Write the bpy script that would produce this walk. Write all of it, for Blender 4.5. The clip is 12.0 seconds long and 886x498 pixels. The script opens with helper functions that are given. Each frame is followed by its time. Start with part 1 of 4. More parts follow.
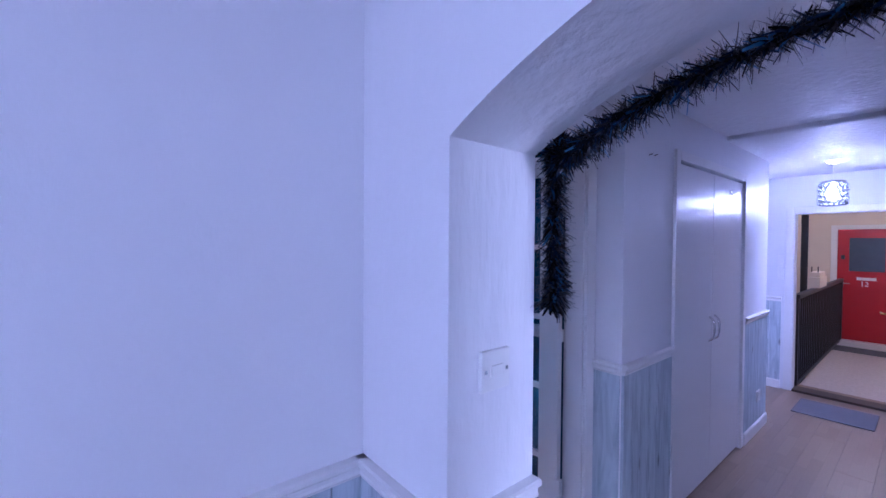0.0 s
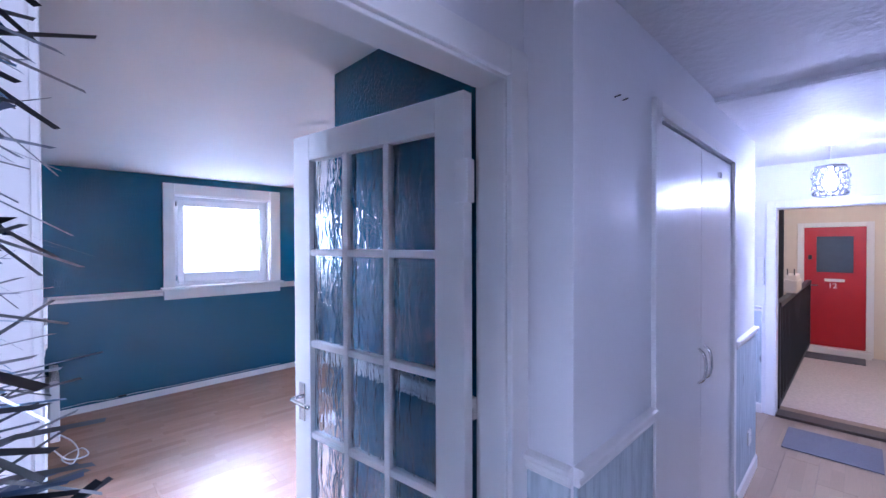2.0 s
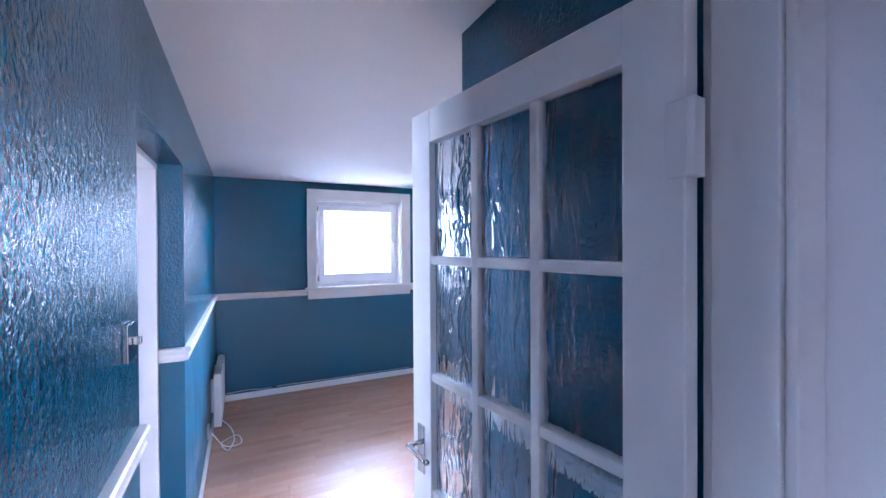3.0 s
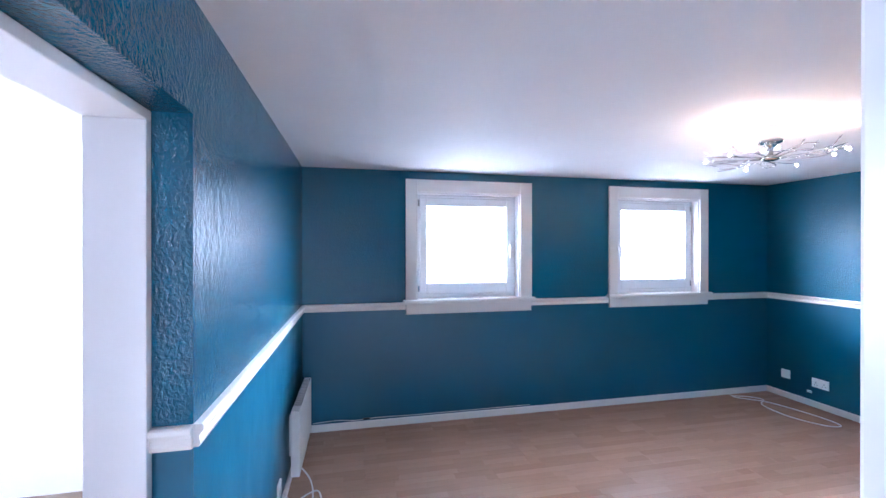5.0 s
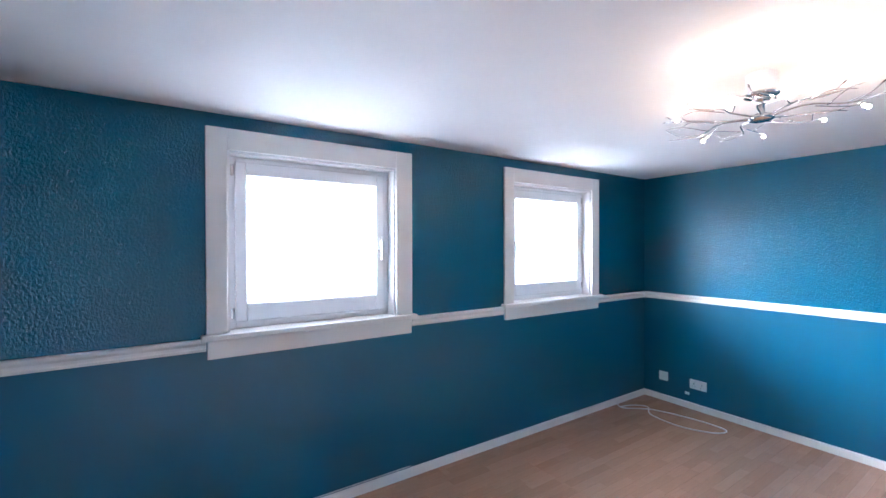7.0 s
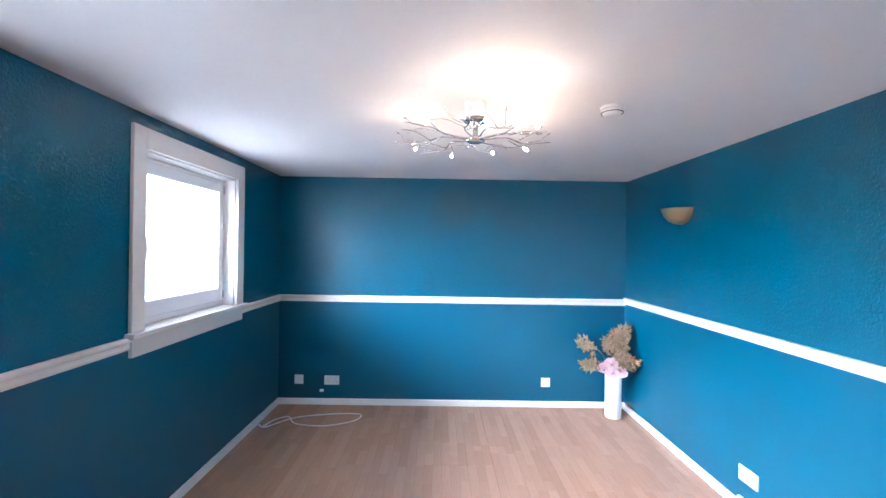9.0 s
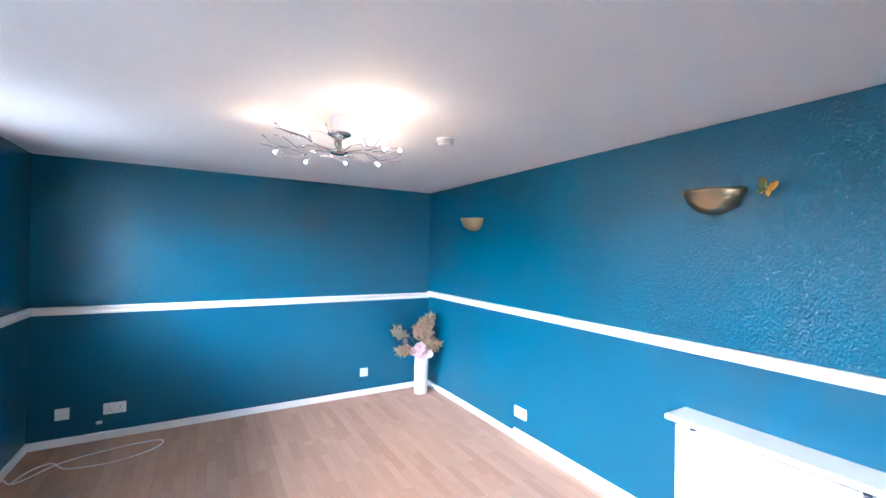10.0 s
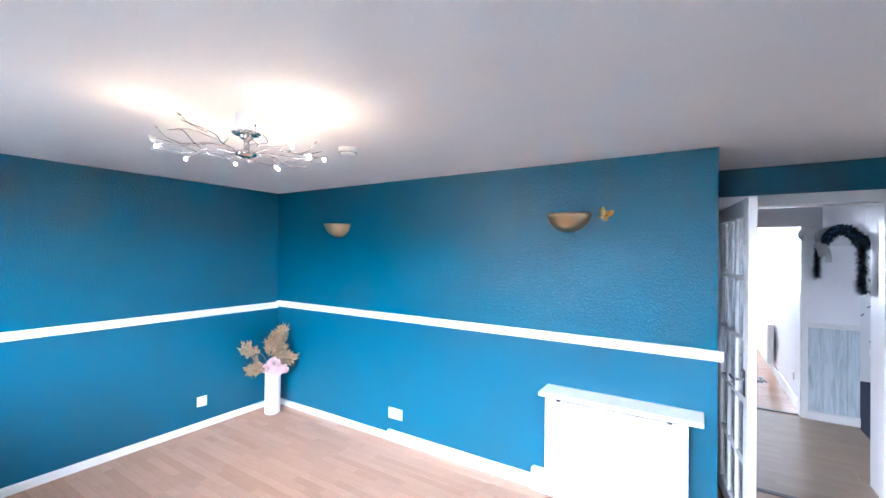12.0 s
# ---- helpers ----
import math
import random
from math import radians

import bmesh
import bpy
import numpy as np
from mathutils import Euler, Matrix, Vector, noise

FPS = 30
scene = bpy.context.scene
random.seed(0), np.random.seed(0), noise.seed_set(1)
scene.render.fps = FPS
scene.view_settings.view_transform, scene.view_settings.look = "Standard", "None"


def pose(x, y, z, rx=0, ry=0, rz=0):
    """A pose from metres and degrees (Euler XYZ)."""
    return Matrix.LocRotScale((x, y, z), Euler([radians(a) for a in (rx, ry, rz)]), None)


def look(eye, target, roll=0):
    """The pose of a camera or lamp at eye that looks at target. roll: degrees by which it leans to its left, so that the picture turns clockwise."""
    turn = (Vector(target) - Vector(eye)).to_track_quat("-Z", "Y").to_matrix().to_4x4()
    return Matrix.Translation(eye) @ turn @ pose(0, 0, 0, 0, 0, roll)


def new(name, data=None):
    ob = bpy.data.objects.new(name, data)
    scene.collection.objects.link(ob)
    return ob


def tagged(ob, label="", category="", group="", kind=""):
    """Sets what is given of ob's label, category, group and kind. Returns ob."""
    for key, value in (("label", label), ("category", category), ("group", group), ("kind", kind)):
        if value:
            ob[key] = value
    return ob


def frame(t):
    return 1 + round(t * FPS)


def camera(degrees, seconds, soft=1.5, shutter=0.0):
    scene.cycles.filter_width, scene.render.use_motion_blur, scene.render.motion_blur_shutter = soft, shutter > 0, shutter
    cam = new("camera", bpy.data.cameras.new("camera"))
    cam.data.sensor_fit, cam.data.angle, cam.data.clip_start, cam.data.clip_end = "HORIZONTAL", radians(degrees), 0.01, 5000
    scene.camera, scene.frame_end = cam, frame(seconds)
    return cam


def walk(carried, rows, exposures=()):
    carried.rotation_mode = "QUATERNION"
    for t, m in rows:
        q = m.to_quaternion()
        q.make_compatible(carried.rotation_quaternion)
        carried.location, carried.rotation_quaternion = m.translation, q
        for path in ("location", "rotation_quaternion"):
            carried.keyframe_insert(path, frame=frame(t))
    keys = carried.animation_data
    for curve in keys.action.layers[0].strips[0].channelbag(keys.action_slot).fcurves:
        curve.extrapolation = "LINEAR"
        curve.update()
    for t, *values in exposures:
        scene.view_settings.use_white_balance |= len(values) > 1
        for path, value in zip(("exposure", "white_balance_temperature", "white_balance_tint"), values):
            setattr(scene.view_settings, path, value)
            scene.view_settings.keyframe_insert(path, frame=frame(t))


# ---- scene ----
cam = camera(95.0, 12.0)
PATH = [
    (0, (0.256, 0.379, 1.557), (1.531, 1.919, 1.52), 0.4),
    (0.5, (0.544, 0.441, 1.562), (2.004, 1.807, 1.525), 0.3),
    (1, (0.758, 0.539, 1.56), (2.239, 1.884, 1.533), 0.1),
    (1.5, (0.98, 0.638, 1.569), (2.47, 1.971, 1.542), -0.1),
    (2, (1.142, 0.786, 1.562), (2.537, 2.219, 1.539), -0.2),
    (2.5, (1.271, 0.988, 1.563), (2.416, 2.628, 1.544), -0.3),
    (3, (1.361, 1.158, 1.575), (2.247, 2.951, 1.56), -0.3),
    (3.2, (1.389, 1.232, 1.586), (2.167, 3.074, 1.568), -0.7),
    (3.5, (1.436, 1.356, 1.585), (2.016, 3.27, 1.569), -0.7),
    (3.6, (1.462, 1.416, 1.588), (1.961, 3.353, 1.576), -0.8),
    (5.3, (1.583, 2.348, 1.593), (2.008, 4.303, 1.588), -0.0),
    (5.5, (1.617, 2.459, 1.6), (2.163, 4.383, 1.591), 0.1),
    (6, (1.67, 2.768, 1.596), (2.402, 4.629, 1.585), 0.3),
    (6.5, (1.78, 3.103, 1.592), (2.641, 4.908, 1.577), 0.0),
    (8.5, (2.008, 4.03, 1.56), (3.922, 4.602, 1.56), 0.6),
    (9, (1.95, 4.24, 1.586), (3.95, 4.226, 1.584), 0.9),
    (9.5, (1.852, 4.46, 1.584), (3.768, 3.915, 1.59), 0.9),
    (10, (1.752, 4.687, 1.587), (3.478, 3.676, 1.602), 1.0),
    (10.2, (1.73, 4.781, 1.603), (3.351, 3.611, 1.611), 0.9),
    (10.5, (1.765, 4.895, 1.616), (3.195, 3.497, 1.628), 0.8),
    (11, (1.814, 5.034, 1.625), (2.968, 3.4, 1.638), 0.8),
    (11.5, (1.931, 5.146, 1.643), (2.976, 3.44, 1.66), 0.7),
    (12, (2.127, 5.18, 1.666), (3.192, 3.488, 1.681), 0.6),
]
EXPOSURES = [(0, -0.3, 4650, 37), (1, -0.15, 4700, 34), (2.3, 0.3, 4950, 23), (3.5, 0.2, 5000, 20), (5.3, 0.27, 5300, 15), (9.5, 0.12, 5600, 11), (12, 0.18, 5600, 9)]
walk(cam, [(t, look(eye, target, roll)) for t, eye, target, roll in PATH], EXPOSURES)

# ---- light ----
world = bpy.data.worlds.new("overcast_sky")
scene.world = world
world.use_nodes = True
sky = world.node_tree.nodes.new("ShaderNodeTexSky")
sky.sky_type, sky.sun_disc = "NISHITA", False
sky.sun_elevation, sky.sun_rotation = radians(40), radians(20)
world.node_tree.links.new(sky.outputs[0], world.node_tree.nodes["Background"].inputs[0])
world.node_tree.nodes["Background"].inputs[1].default_value = 0.1


def area_lamp(name, eye, target, w, h, watts, colour, spread=180):
    d = bpy.data.lights.new(name, "AREA")
    d.spread = radians(spread)
    d.shape, d.size, d.size_y, d.energy, d.color = "RECTANGLE", w, h, watts, colour
    ob = new(name, d)
    ob.matrix_world = look(eye, target)
    return ob


def point_lamp(name, eye, watts, colour, radius=0.03):
    d = bpy.data.lights.new(name, "POINT")
    d.energy, d.color, d.shadow_soft_size = watts, colour, radius
    ob = new(name, d)
    ob.location = eye
    return ob


DAY = (0.93, 0.93, 1.0)
area_lamp("sky_daylight", (3.6, 8.9, 2.9), (3.6, 5.0, 2.9), 18.0, 1.7, 17500, DAY)
area_lamp("kitchen_daylight", (-2.05, 3.65, 1.5), (1, 3.2, 0.8), 1.0, 0.9, 90, DAY)
area_lamp("bedroom_daylight", (2.25, -4.4, 1.6), (1.8, 0, 0.8), 0.7, 1.0, 110, DAY)
# Added fill for the entry room, whose window is unseen and assumed.
area_lamp("entry_fill", (-2.05, -0.4, 1.5), (1, 0.6, 1.2), 1.0, 0.9, 15, (0.84, 0.77, 1.0))
point_lamp("hall_bulb", (5.0, 0.93, 1.96), 100, (0.79, 0.78, 1.0), 0.04)
# Added fill in place of warm stairwell daylight; no bulb hangs there.
point_lamp("landing_fill", (7.6, 0.9, 2.25), 42, (1.0, 0.88, 0.76), 0.08)

# ---- materials ----


def mat(name, colour, rough=0.5, metal=0.0, bump=0.0, scale=60.0, vary=0.08, vscale=3.0, stretch=(1, 1, 1), coat=0.0, rvary=0.08):
    """Paint, metal or plaster: large soft variation in the colour, finer variation in the gloss, and a fine relief."""
    m = bpy.data.materials.new(name)
    m.use_nodes = True
    n, l = m.node_tree.nodes, m.node_tree.links
    b = n["Principled BSDF"]
    b.inputs["Metallic"].default_value = metal
    b.inputs["Coat Weight"].default_value = coat
    tc = n.new("ShaderNodeTexCoord")
    mp = n.new("ShaderNodeMapping")
    mp.inputs["Scale"].default_value = stretch
    l.new(tc.outputs["Object"], mp.inputs["Vector"])
    big = n.new("ShaderNodeTexNoise")
    big.inputs["Scale"].default_value, big.inputs["Detail"].default_value = vscale, 5
    l.new(mp.outputs[0], big.inputs["Vector"])
    mix = n.new("ShaderNodeMix")
    mix.data_type = "RGBA"
    mix.inputs[6].default_value = (*[c * (1 - vary) for c in colour], 1)
    mix.inputs[7].default_value = (*[min(1, c * (1 + vary)) for c in colour], 1)
    l.new(big.outputs["Fac"], mix.inputs[0])
    l.new(mix.outputs[2], b.inputs["Base Color"])
    fine = n.new("ShaderNodeTexNoise")
    fine.inputs["Scale"].default_value, fine.inputs["Detail"].default_value = scale, 4
    l.new(mp.outputs[0], fine.inputs["Vector"])
    rr = n.new("ShaderNodeMapRange")
    rr.inputs["To Min"].default_value, rr.inputs["To Max"].default_value = max(0.02, rough - rvary), min(1, rough + rvary)
    l.new(fine.outputs["Fac"], rr.inputs["Value"])
    l.new(rr.outputs[0], b.inputs["Roughness"])
    if bump:
        bp = n.new("ShaderNodeBump")
        bp.inputs["Strength"].default_value, bp.inputs["Distance"].default_value = 1.0, bump
        l.new(fine.outputs["Fac"], bp.inputs["Height"])
        l.new(bp.outputs[0], b.inputs["Normal"])
    return m


def teal_wall():
    """Teal gloss over a vertically combed textured paper above the rail; smoother below it."""
    m = mat("teal_gloss_paint", (0.0015, 0.08, 0.138), 0.3, bump=0.0, vary=0.12, vscale=2.0)
    n, l = m.node_tree.nodes, m.node_tree.links
    b = n["Principled BSDF"]
    b.inputs["Specular IOR Level"].default_value = 0.5
    tc = n.new("ShaderNodeTexCoord")
    mp = n.new("ShaderNodeMapping")
    mp.inputs["Scale"].default_value = (1, 1, 0.75)
    l.new(tc.outputs["Object"], mp.inputs["Vector"])
    a = n.new("ShaderNodeTexNoise")
    a.inputs["Scale"].default_value, a.inputs["Detail"].default_value, a.inputs["Distortion"].default_value = 95, 3, 0.4
    l.new(mp.outputs[0], a.inputs["Vector"])
    c = n.new("ShaderNodeTexNoise")
    c.inputs["Scale"].default_value, c.inputs["Detail"].default_value = 22, 3
    l.new(mp.outputs[0], c.inputs["Vector"])
    add = n.new("ShaderNodeMath")
    add.operation = "MULTIPLY_ADD"
    add.inputs[1].default_value = 0.5
    l.new(c.outputs["Fac"], add.inputs[0])
    l.new(a.outputs["Fac"], add.inputs[2])
    sep = n.new("ShaderNodeSeparateXYZ")
    l.new(tc.outputs["Object"], sep.inputs[0])
    up = n.new("ShaderNodeMath")
    up.operation = "GREATER_THAN"
    up.inputs[1].default_value = 1.06
    l.new(sep.outputs["Z"], up.inputs[0])
    st = n.new("ShaderNodeMapRange")
    st.inputs["To Min"].default_value, st.inputs["To Max"].default_value = 0.0004, 0.0046
    l.new(up.outputs[0], st.inputs["Value"])
    bp = n.new("ShaderNodeBump")
    bp.inputs["Strength"].default_value = 1.0
    l.new(st.outputs[0], bp.inputs["Distance"])
    l.new(add.outputs[0], bp.inputs["Height"])
    l.new(bp.outputs[0], b.inputs["Normal"])
    ro = n.new("ShaderNodeMapRange")
    ro.inputs["To Min"].default_value, ro.inputs["To Max"].default_value = 0.33, 0.14
    l.new(up.outputs[0], ro.inputs["Value"])
    pat = n.new("ShaderNodeTexNoise")
    pat.inputs["Scale"].default_value, pat.inputs["Detail"].default_value, pat.inputs["Distortion"].default_value = 7.0, 4, 0.2
    mp3 = n.new("ShaderNodeMapping")
    mp3.inputs["Scale"].default_value = (1, 1, 0.45)
    l.new(tc.outputs["Object"], mp3.inputs["Vector"])
    l.new(mp3.outputs[0], pat.inputs["Vector"])
    wear = n.new("ShaderNodeMapRange")
    wear.inputs["From Min"].default_value, wear.inputs["From Max"].default_value = 0.3, 0.75
    wear.inputs["To Min"].default_value, wear.inputs["To Max"].default_value = -0.04, 0.05
    l.new(pat.outputs["Fac"], wear.inputs["Value"])
    sm = n.new("ShaderNodeMath")
    l.new(ro.outputs[0], sm.inputs[0])
    l.new(wear.outputs[0], sm.inputs[1])
    l.new(sm.outputs[0], b.inputs["Roughness"])
    return m


def laminate(name, c1, c2, rough):
    """Three-strip laminate: staggered strips with their own tone, fine grain along them."""
    m = bpy.data.materials.new(name)
    m.use_nodes = True
    n, l = m.node_tree.nodes, m.node_tree.links
    b = n["Principled BSDF"]
    b.inputs["Roughness"].default_value = rough
    tc, inf = n.new("ShaderNodeTexCoord"), n.new("ShaderNodeObjectInfo")
    off = n.new("ShaderNodeVectorMath")
    off.operation = "MULTIPLY_ADD"
    cx = n.new("ShaderNodeCombineXYZ")
    l.new(inf.outputs["Random"], cx.inputs[0])
    off.inputs[1].default_value = (7.3, 0, 0)
    l.new(cx.outputs[0], off.inputs[0])
    l.new(tc.outputs["Object"], off.inputs[2])
    br = n.new("ShaderNodeTexBrick")
    br.inputs["Scale"].default_value = 1.0
    br.inputs["Brick Width"].default_value, br.inputs["Row Height"].default_value = 0.42, 0.19 / 3
    br.inputs["Mortar Size"].default_value = 0.0006
    br.inputs["Color1"].default_value, br.inputs["Color2"].default_value = (*c1, 1), (*c2, 1)
    br.inputs["Mortar"].default_value = (*[c * 0.85 for c in c2], 1)
    l.new(off.outputs[0], br.inputs["Vector"])
    mp = n.new("ShaderNodeMapping")
    mp.inputs["Scale"].default_value = (4, 70, 4)
    l.new(off.outputs[0], mp.inputs["Vector"])
    gr = n.new("ShaderNodeTexNoise")
    gr.inputs["Scale"].default_value, gr.inputs["Detail"].default_value = 2.0, 6
    l.new(mp.outputs[0], gr.inputs["Vector"])
    mr = n.new("ShaderNodeMapRange")
    mr.inputs["To Min"].default_value, mr.inputs["To Max"].default_value = 0.86, 1.12
    l.new(gr.outputs["Fac"], mr.inputs["Value"])
    mul = n.new("ShaderNodeMix")
    mul.data_type, mul.blend_type = "RGBA", "MULTIPLY"
    mul.inputs[0].default_value = 1.0
    l.new(br.outputs["Color"], mul.inputs[6])
    l.new(mr.outputs[0], mul.inputs[7])
    l.new(mul.outputs[2], b.inputs["Base Color"])
    return m


def washed_boards():
    """Pale blue-grey washed pine boards with darker grain and knots."""
    m = bpy.data.materials.new("washed_blue_pine")
    m.use_nodes = True
    n, l = m.node_tree.nodes, m.node_tree.links
    b = n["Principled BSDF"]
    b.inputs["Roughness"].default_value = 0.5
    tc, inf = n.new("ShaderNodeTexCoord"), n.new("ShaderNodeObjectInfo")
    off = n.new("ShaderNodeVectorMath")
    l.new(tc.outputs["Object"], off.inputs[0])
    cx = n.new("ShaderNodeCombineXYZ")
    ml = n.new("ShaderNodeMath")
    ml.operation = "MULTIPLY"
    ml.inputs[1].default_value = 9.0
    l.new(inf.outputs["Random"], ml.inputs[0])
    l.new(ml.outputs[0], cx.inputs[2])
    l.new(cx.outputs[0], off.inputs[1])
    mp = n.new("ShaderNodeMapping")
    mp.inputs["Scale"].default_value = (14, 14, 1.3)
    l.new(off.outputs[0], mp.inputs["Vector"])
    w = n.new("ShaderNodeTexNoise")
    w.inputs["Scale"].default_value, w.inputs["Detail"].default_value, w.inputs["Distortion"].default_value = 2.2, 6, 1.2
    l.new(mp.outputs[0], w.inputs["Vector"])
    r = n.new("ShaderNodeValToRGB")
    r.color_ramp.elements[0].position, r.color_ramp.elements[1].position = 0.3, 0.62
    r.color_ramp.elements[0].color = (0.33, 0.4, 0.45, 1)
    r.color_ramp.elements[1].color = (0.54, 0.61, 0.65, 1)
    l.new(w.outputs["Fac"], r.inputs[0])
    vo = n.new("ShaderNodeTexVoronoi")
    vo.inputs["Scale"].default_value = 1.0
    mp2 = n.new("ShaderNodeMapping")
    mp2.inputs["Scale"].default_value = (7, 7, 2.6)
    l.new(off.outputs[0], mp2.inputs["Vector"])
    l.new(mp2.outputs[0], vo.inputs["Vector"])
    kr = n.new("ShaderNodeMapRange")
    kr.inputs["From Min"].default_value, kr.inputs["From Max"].default_value = 0.06, 0.13
    kr.inputs["To Min"].default_value = 0.4
    l.new(vo.outputs["Distance"], kr.inputs["Value"])
    mul = n.new("ShaderNodeMix")
    mul.data_type, mul.blend_type = "RGBA", "MULTIPLY"
    mul.inputs[0].default_value = 1.0
    l.new(r.outputs[0], mul.inputs[6])
    l.new(kr.outputs[0], mul.inputs[7])
    l.new(mul.outputs[2], b.inputs["Base Color"])
    return m


def glass(name, rough=0.0, relief=0.0, tint=(0.95, 0.98, 1.0)):
    m = bpy.data.materials.new(name)
    m.use_nodes = True
    n, l = m.node_tree.nodes, m.node_tree.links
    b = n["Principled BSDF"]
    b.inputs["Base Color"].default_value = (*tint, 1)
    b.inputs["Roughness"].default_value, b.inputs["Transmission Weight"].default_value, b.inputs["IOR"].default_value = rough, 1.0, 1.45
    if relief:
        tc, mp = n.new("ShaderNodeTexCoord"), n.new("ShaderNodeMapping")
        mp.inputs["Scale"].default_value = (26, 26, 7)
        l.new(tc.outputs["Object"], mp.inputs["Vector"])
        t = n.new("ShaderNodeTexNoise")
        t.inputs["Scale"].default_value, t.inputs["Detail"].default_value, t.inputs["Distortion"].default_value = 1.0, 2, 1.0
        l.new(mp.outputs[0], t.inputs["Vector"])
        bp = n.new("ShaderNodeBump")
        bp.inputs["Strength"].default_value, bp.inputs["Distance"].default_value = 1.0, relief
        l.new(t.outputs["Fac"], bp.inputs["Height"])
        l.new(bp.outputs[0], b.inputs["Normal"])
    return m


def glow(name, colour, strength):
    m = bpy.data.materials.new(name)
    m.use_nodes = True
    b = m.node_tree.nodes["Principled BSDF"]
    b.inputs["Base Color"].default_value = (*colour, 1)
    b.inputs["Emission Color"].default_value, b.inputs["Emission Strength"].default_value = (*colour, 1), strength
    return m


def tinsel_mat(name):
    """Near-black foil; a share of the strips is metallic blue."""
    m = bpy.data.materials.new(name)
    m.use_nodes = True
    n, l = m.node_tree.nodes, m.node_tree.links
    b = n["Principled BSDF"]
    g = n.new("ShaderNodeNewGeometry")
    r = n.new("ShaderNodeValToRGB")
    r.color_ramp.interpolation = "CONSTANT"
    r.color_ramp.elements[0].color = (0.006, 0.007, 0.012, 1)
    r.color_ramp.elements[1].position, r.color_ramp.elements[1].color = 0.6, (0.012, 0.04, 0.1, 1)
    e = r.color_ramp.elements.new(0.9)
    e.color = (0.1, 0.28, 0.5, 1)
    l.new(g.outputs["Random Per Island"], r.inputs[0])
    l.new(r.outputs[0], b.inputs["Base Color"])
    b.inputs["Metallic"].default_value, b.inputs["Roughness"].default_value = 0.75, 0.28
    return m


TEAL = teal_wall()
WHITE_WALL = mat("white_textured_wall_paint", (0.78, 0.78, 0.8), 0.5, bump=0.0008, scale=70, vary=0.03, stretch=(1, 1, 0.5))
COMB = mat("white_combed_plaster", (0.78, 0.78, 0.8), 0.45, bump=0.006, scale=26, vary=0.03, stretch=(1, 1, 0.25))
CEIL = mat("white_ceiling_paint", (0.8, 0.79, 0.78), 0.7, bump=0.0012, scale=30, vary=0.03)
ARTEX = mat("white_stippled_ceiling", (0.78, 0.78, 0.8), 0.6, bump=0.008, scale=24, vary=0.04)
GLOSS = mat("white_gloss_paint", (0.8, 0.79, 0.78), 0.28, vary=0.03, rvary=0.0)
CREAM = mat("cream_gloss_paint", (0.78, 0.76, 0.72), 0.3, vary=0.04, rvary=0.0)
UPVC = mat("white_upvc", (0.85, 0.86, 0.88), 0.22, vary=0.02)
PLASTIC = mat("white_plastic", (0.8, 0.8, 0.78), 0.35, vary=0.03)
BEECH = laminate("beech_laminate", (0.43, 0.268, 0.182), (0.36, 0.214, 0.14), 0.27)
OAK = laminate("grey_oak_laminate", (0.24, 0.17, 0.112), (0.19, 0.13, 0.085), 0.36)
PINE = washed_boards()
CLEAR = glass("clear_glass")
CATHEDRAL = glass("rippled_door_glass", 0.03, 0.01, (0.8, 0.88, 0.95))
CRYSTAL = glass("crystal_glass", 0.0, 0.004)
CHROME = mat("polished_chrome", (0.75, 0.74, 0.73), 0.12, 1.0, vary=0.05)
BRASS = mat("polished_brass", (0.72, 0.47, 0.14), 0.25, 1.0, vary=0.08)
GOLD = mat("brushed_gold_metal", (0.45, 0.34, 0.2), 0.42, 1.0, vary=0.15, vscale=9)
GOLDLEAF = mat("gold_dried_leaf", (0.46, 0.32, 0.2), 0.34, 0.6, vary=0.45, vscale=30)
ROSE = mat("pink_silk_rose", (0.84, 0.62, 0.65), 0.7, vary=0.12, vscale=40)
PORCELAIN = mat("white_porcelain", (0.82, 0.8, 0.82), 0.3, vary=0.03)
RED = mat("red_door_paint", (0.42, 0.008, 0.014), 0.4, vary=0.12, vscale=4)
BLACK = mat("black_painted_metal", (0.012, 0.012, 0.014), 0.4, vary=0.2)
DARKDOOR = mat("dark_blue_door_paint", (0.02, 0.026, 0.045), 0.35, vary=0.15)
MUD = mat("cream_landing_wall", (0.72, 0.62, 0.48), 0.6, bump=0.001, vary=0.06)
TERRAZZO = mat("pale_terrazzo", (0.55, 0.5, 0.47), 0.5, scale=260, vary=0.3, vscale=45)
MATGREY = mat("grey_coir", (0.12, 0.12, 0.14), 0.95, bump=0.004, scale=220, vary=0.25, vscale=60)
PALEBLUE = mat("pale_blue_wall", (0.5, 0.64, 0.72), 0.6, bump=0.0008, vary=0.04)
CARPET = mat("dark_blue_carpet", (0.03, 0.04, 0.07), 0.95, bump=0.004, scale=300, vary=0.3, vscale=50)
FLORAL = mat("pale_floral_wallpaper", (0.72, 0.74, 0.74), 0.7, vary=0.03)
SPRIG = mat("grey_green_sprig_print", (0.16, 0.22, 0.24), 0.7, vary=0.2)
GREYGLASS = mat("grey_obscured_glass", (0.07, 0.09, 0.12), 0.15, vary=0.15, vscale=9)
LEAF = mat("green_leaf", (0.04, 0.12, 0.04), 0.45, vary=0.3, vscale=30)
CABLE = mat("off_white_cable", (0.72, 0.68, 0.64), 0.45, vary=0.05)
DARKSTRIP = mat("dark_threshold_strip", (0.03, 0.022, 0.018), 0.4, vary=0.2)
TINSEL = tinsel_mat("blue_black_tinsel_foil")
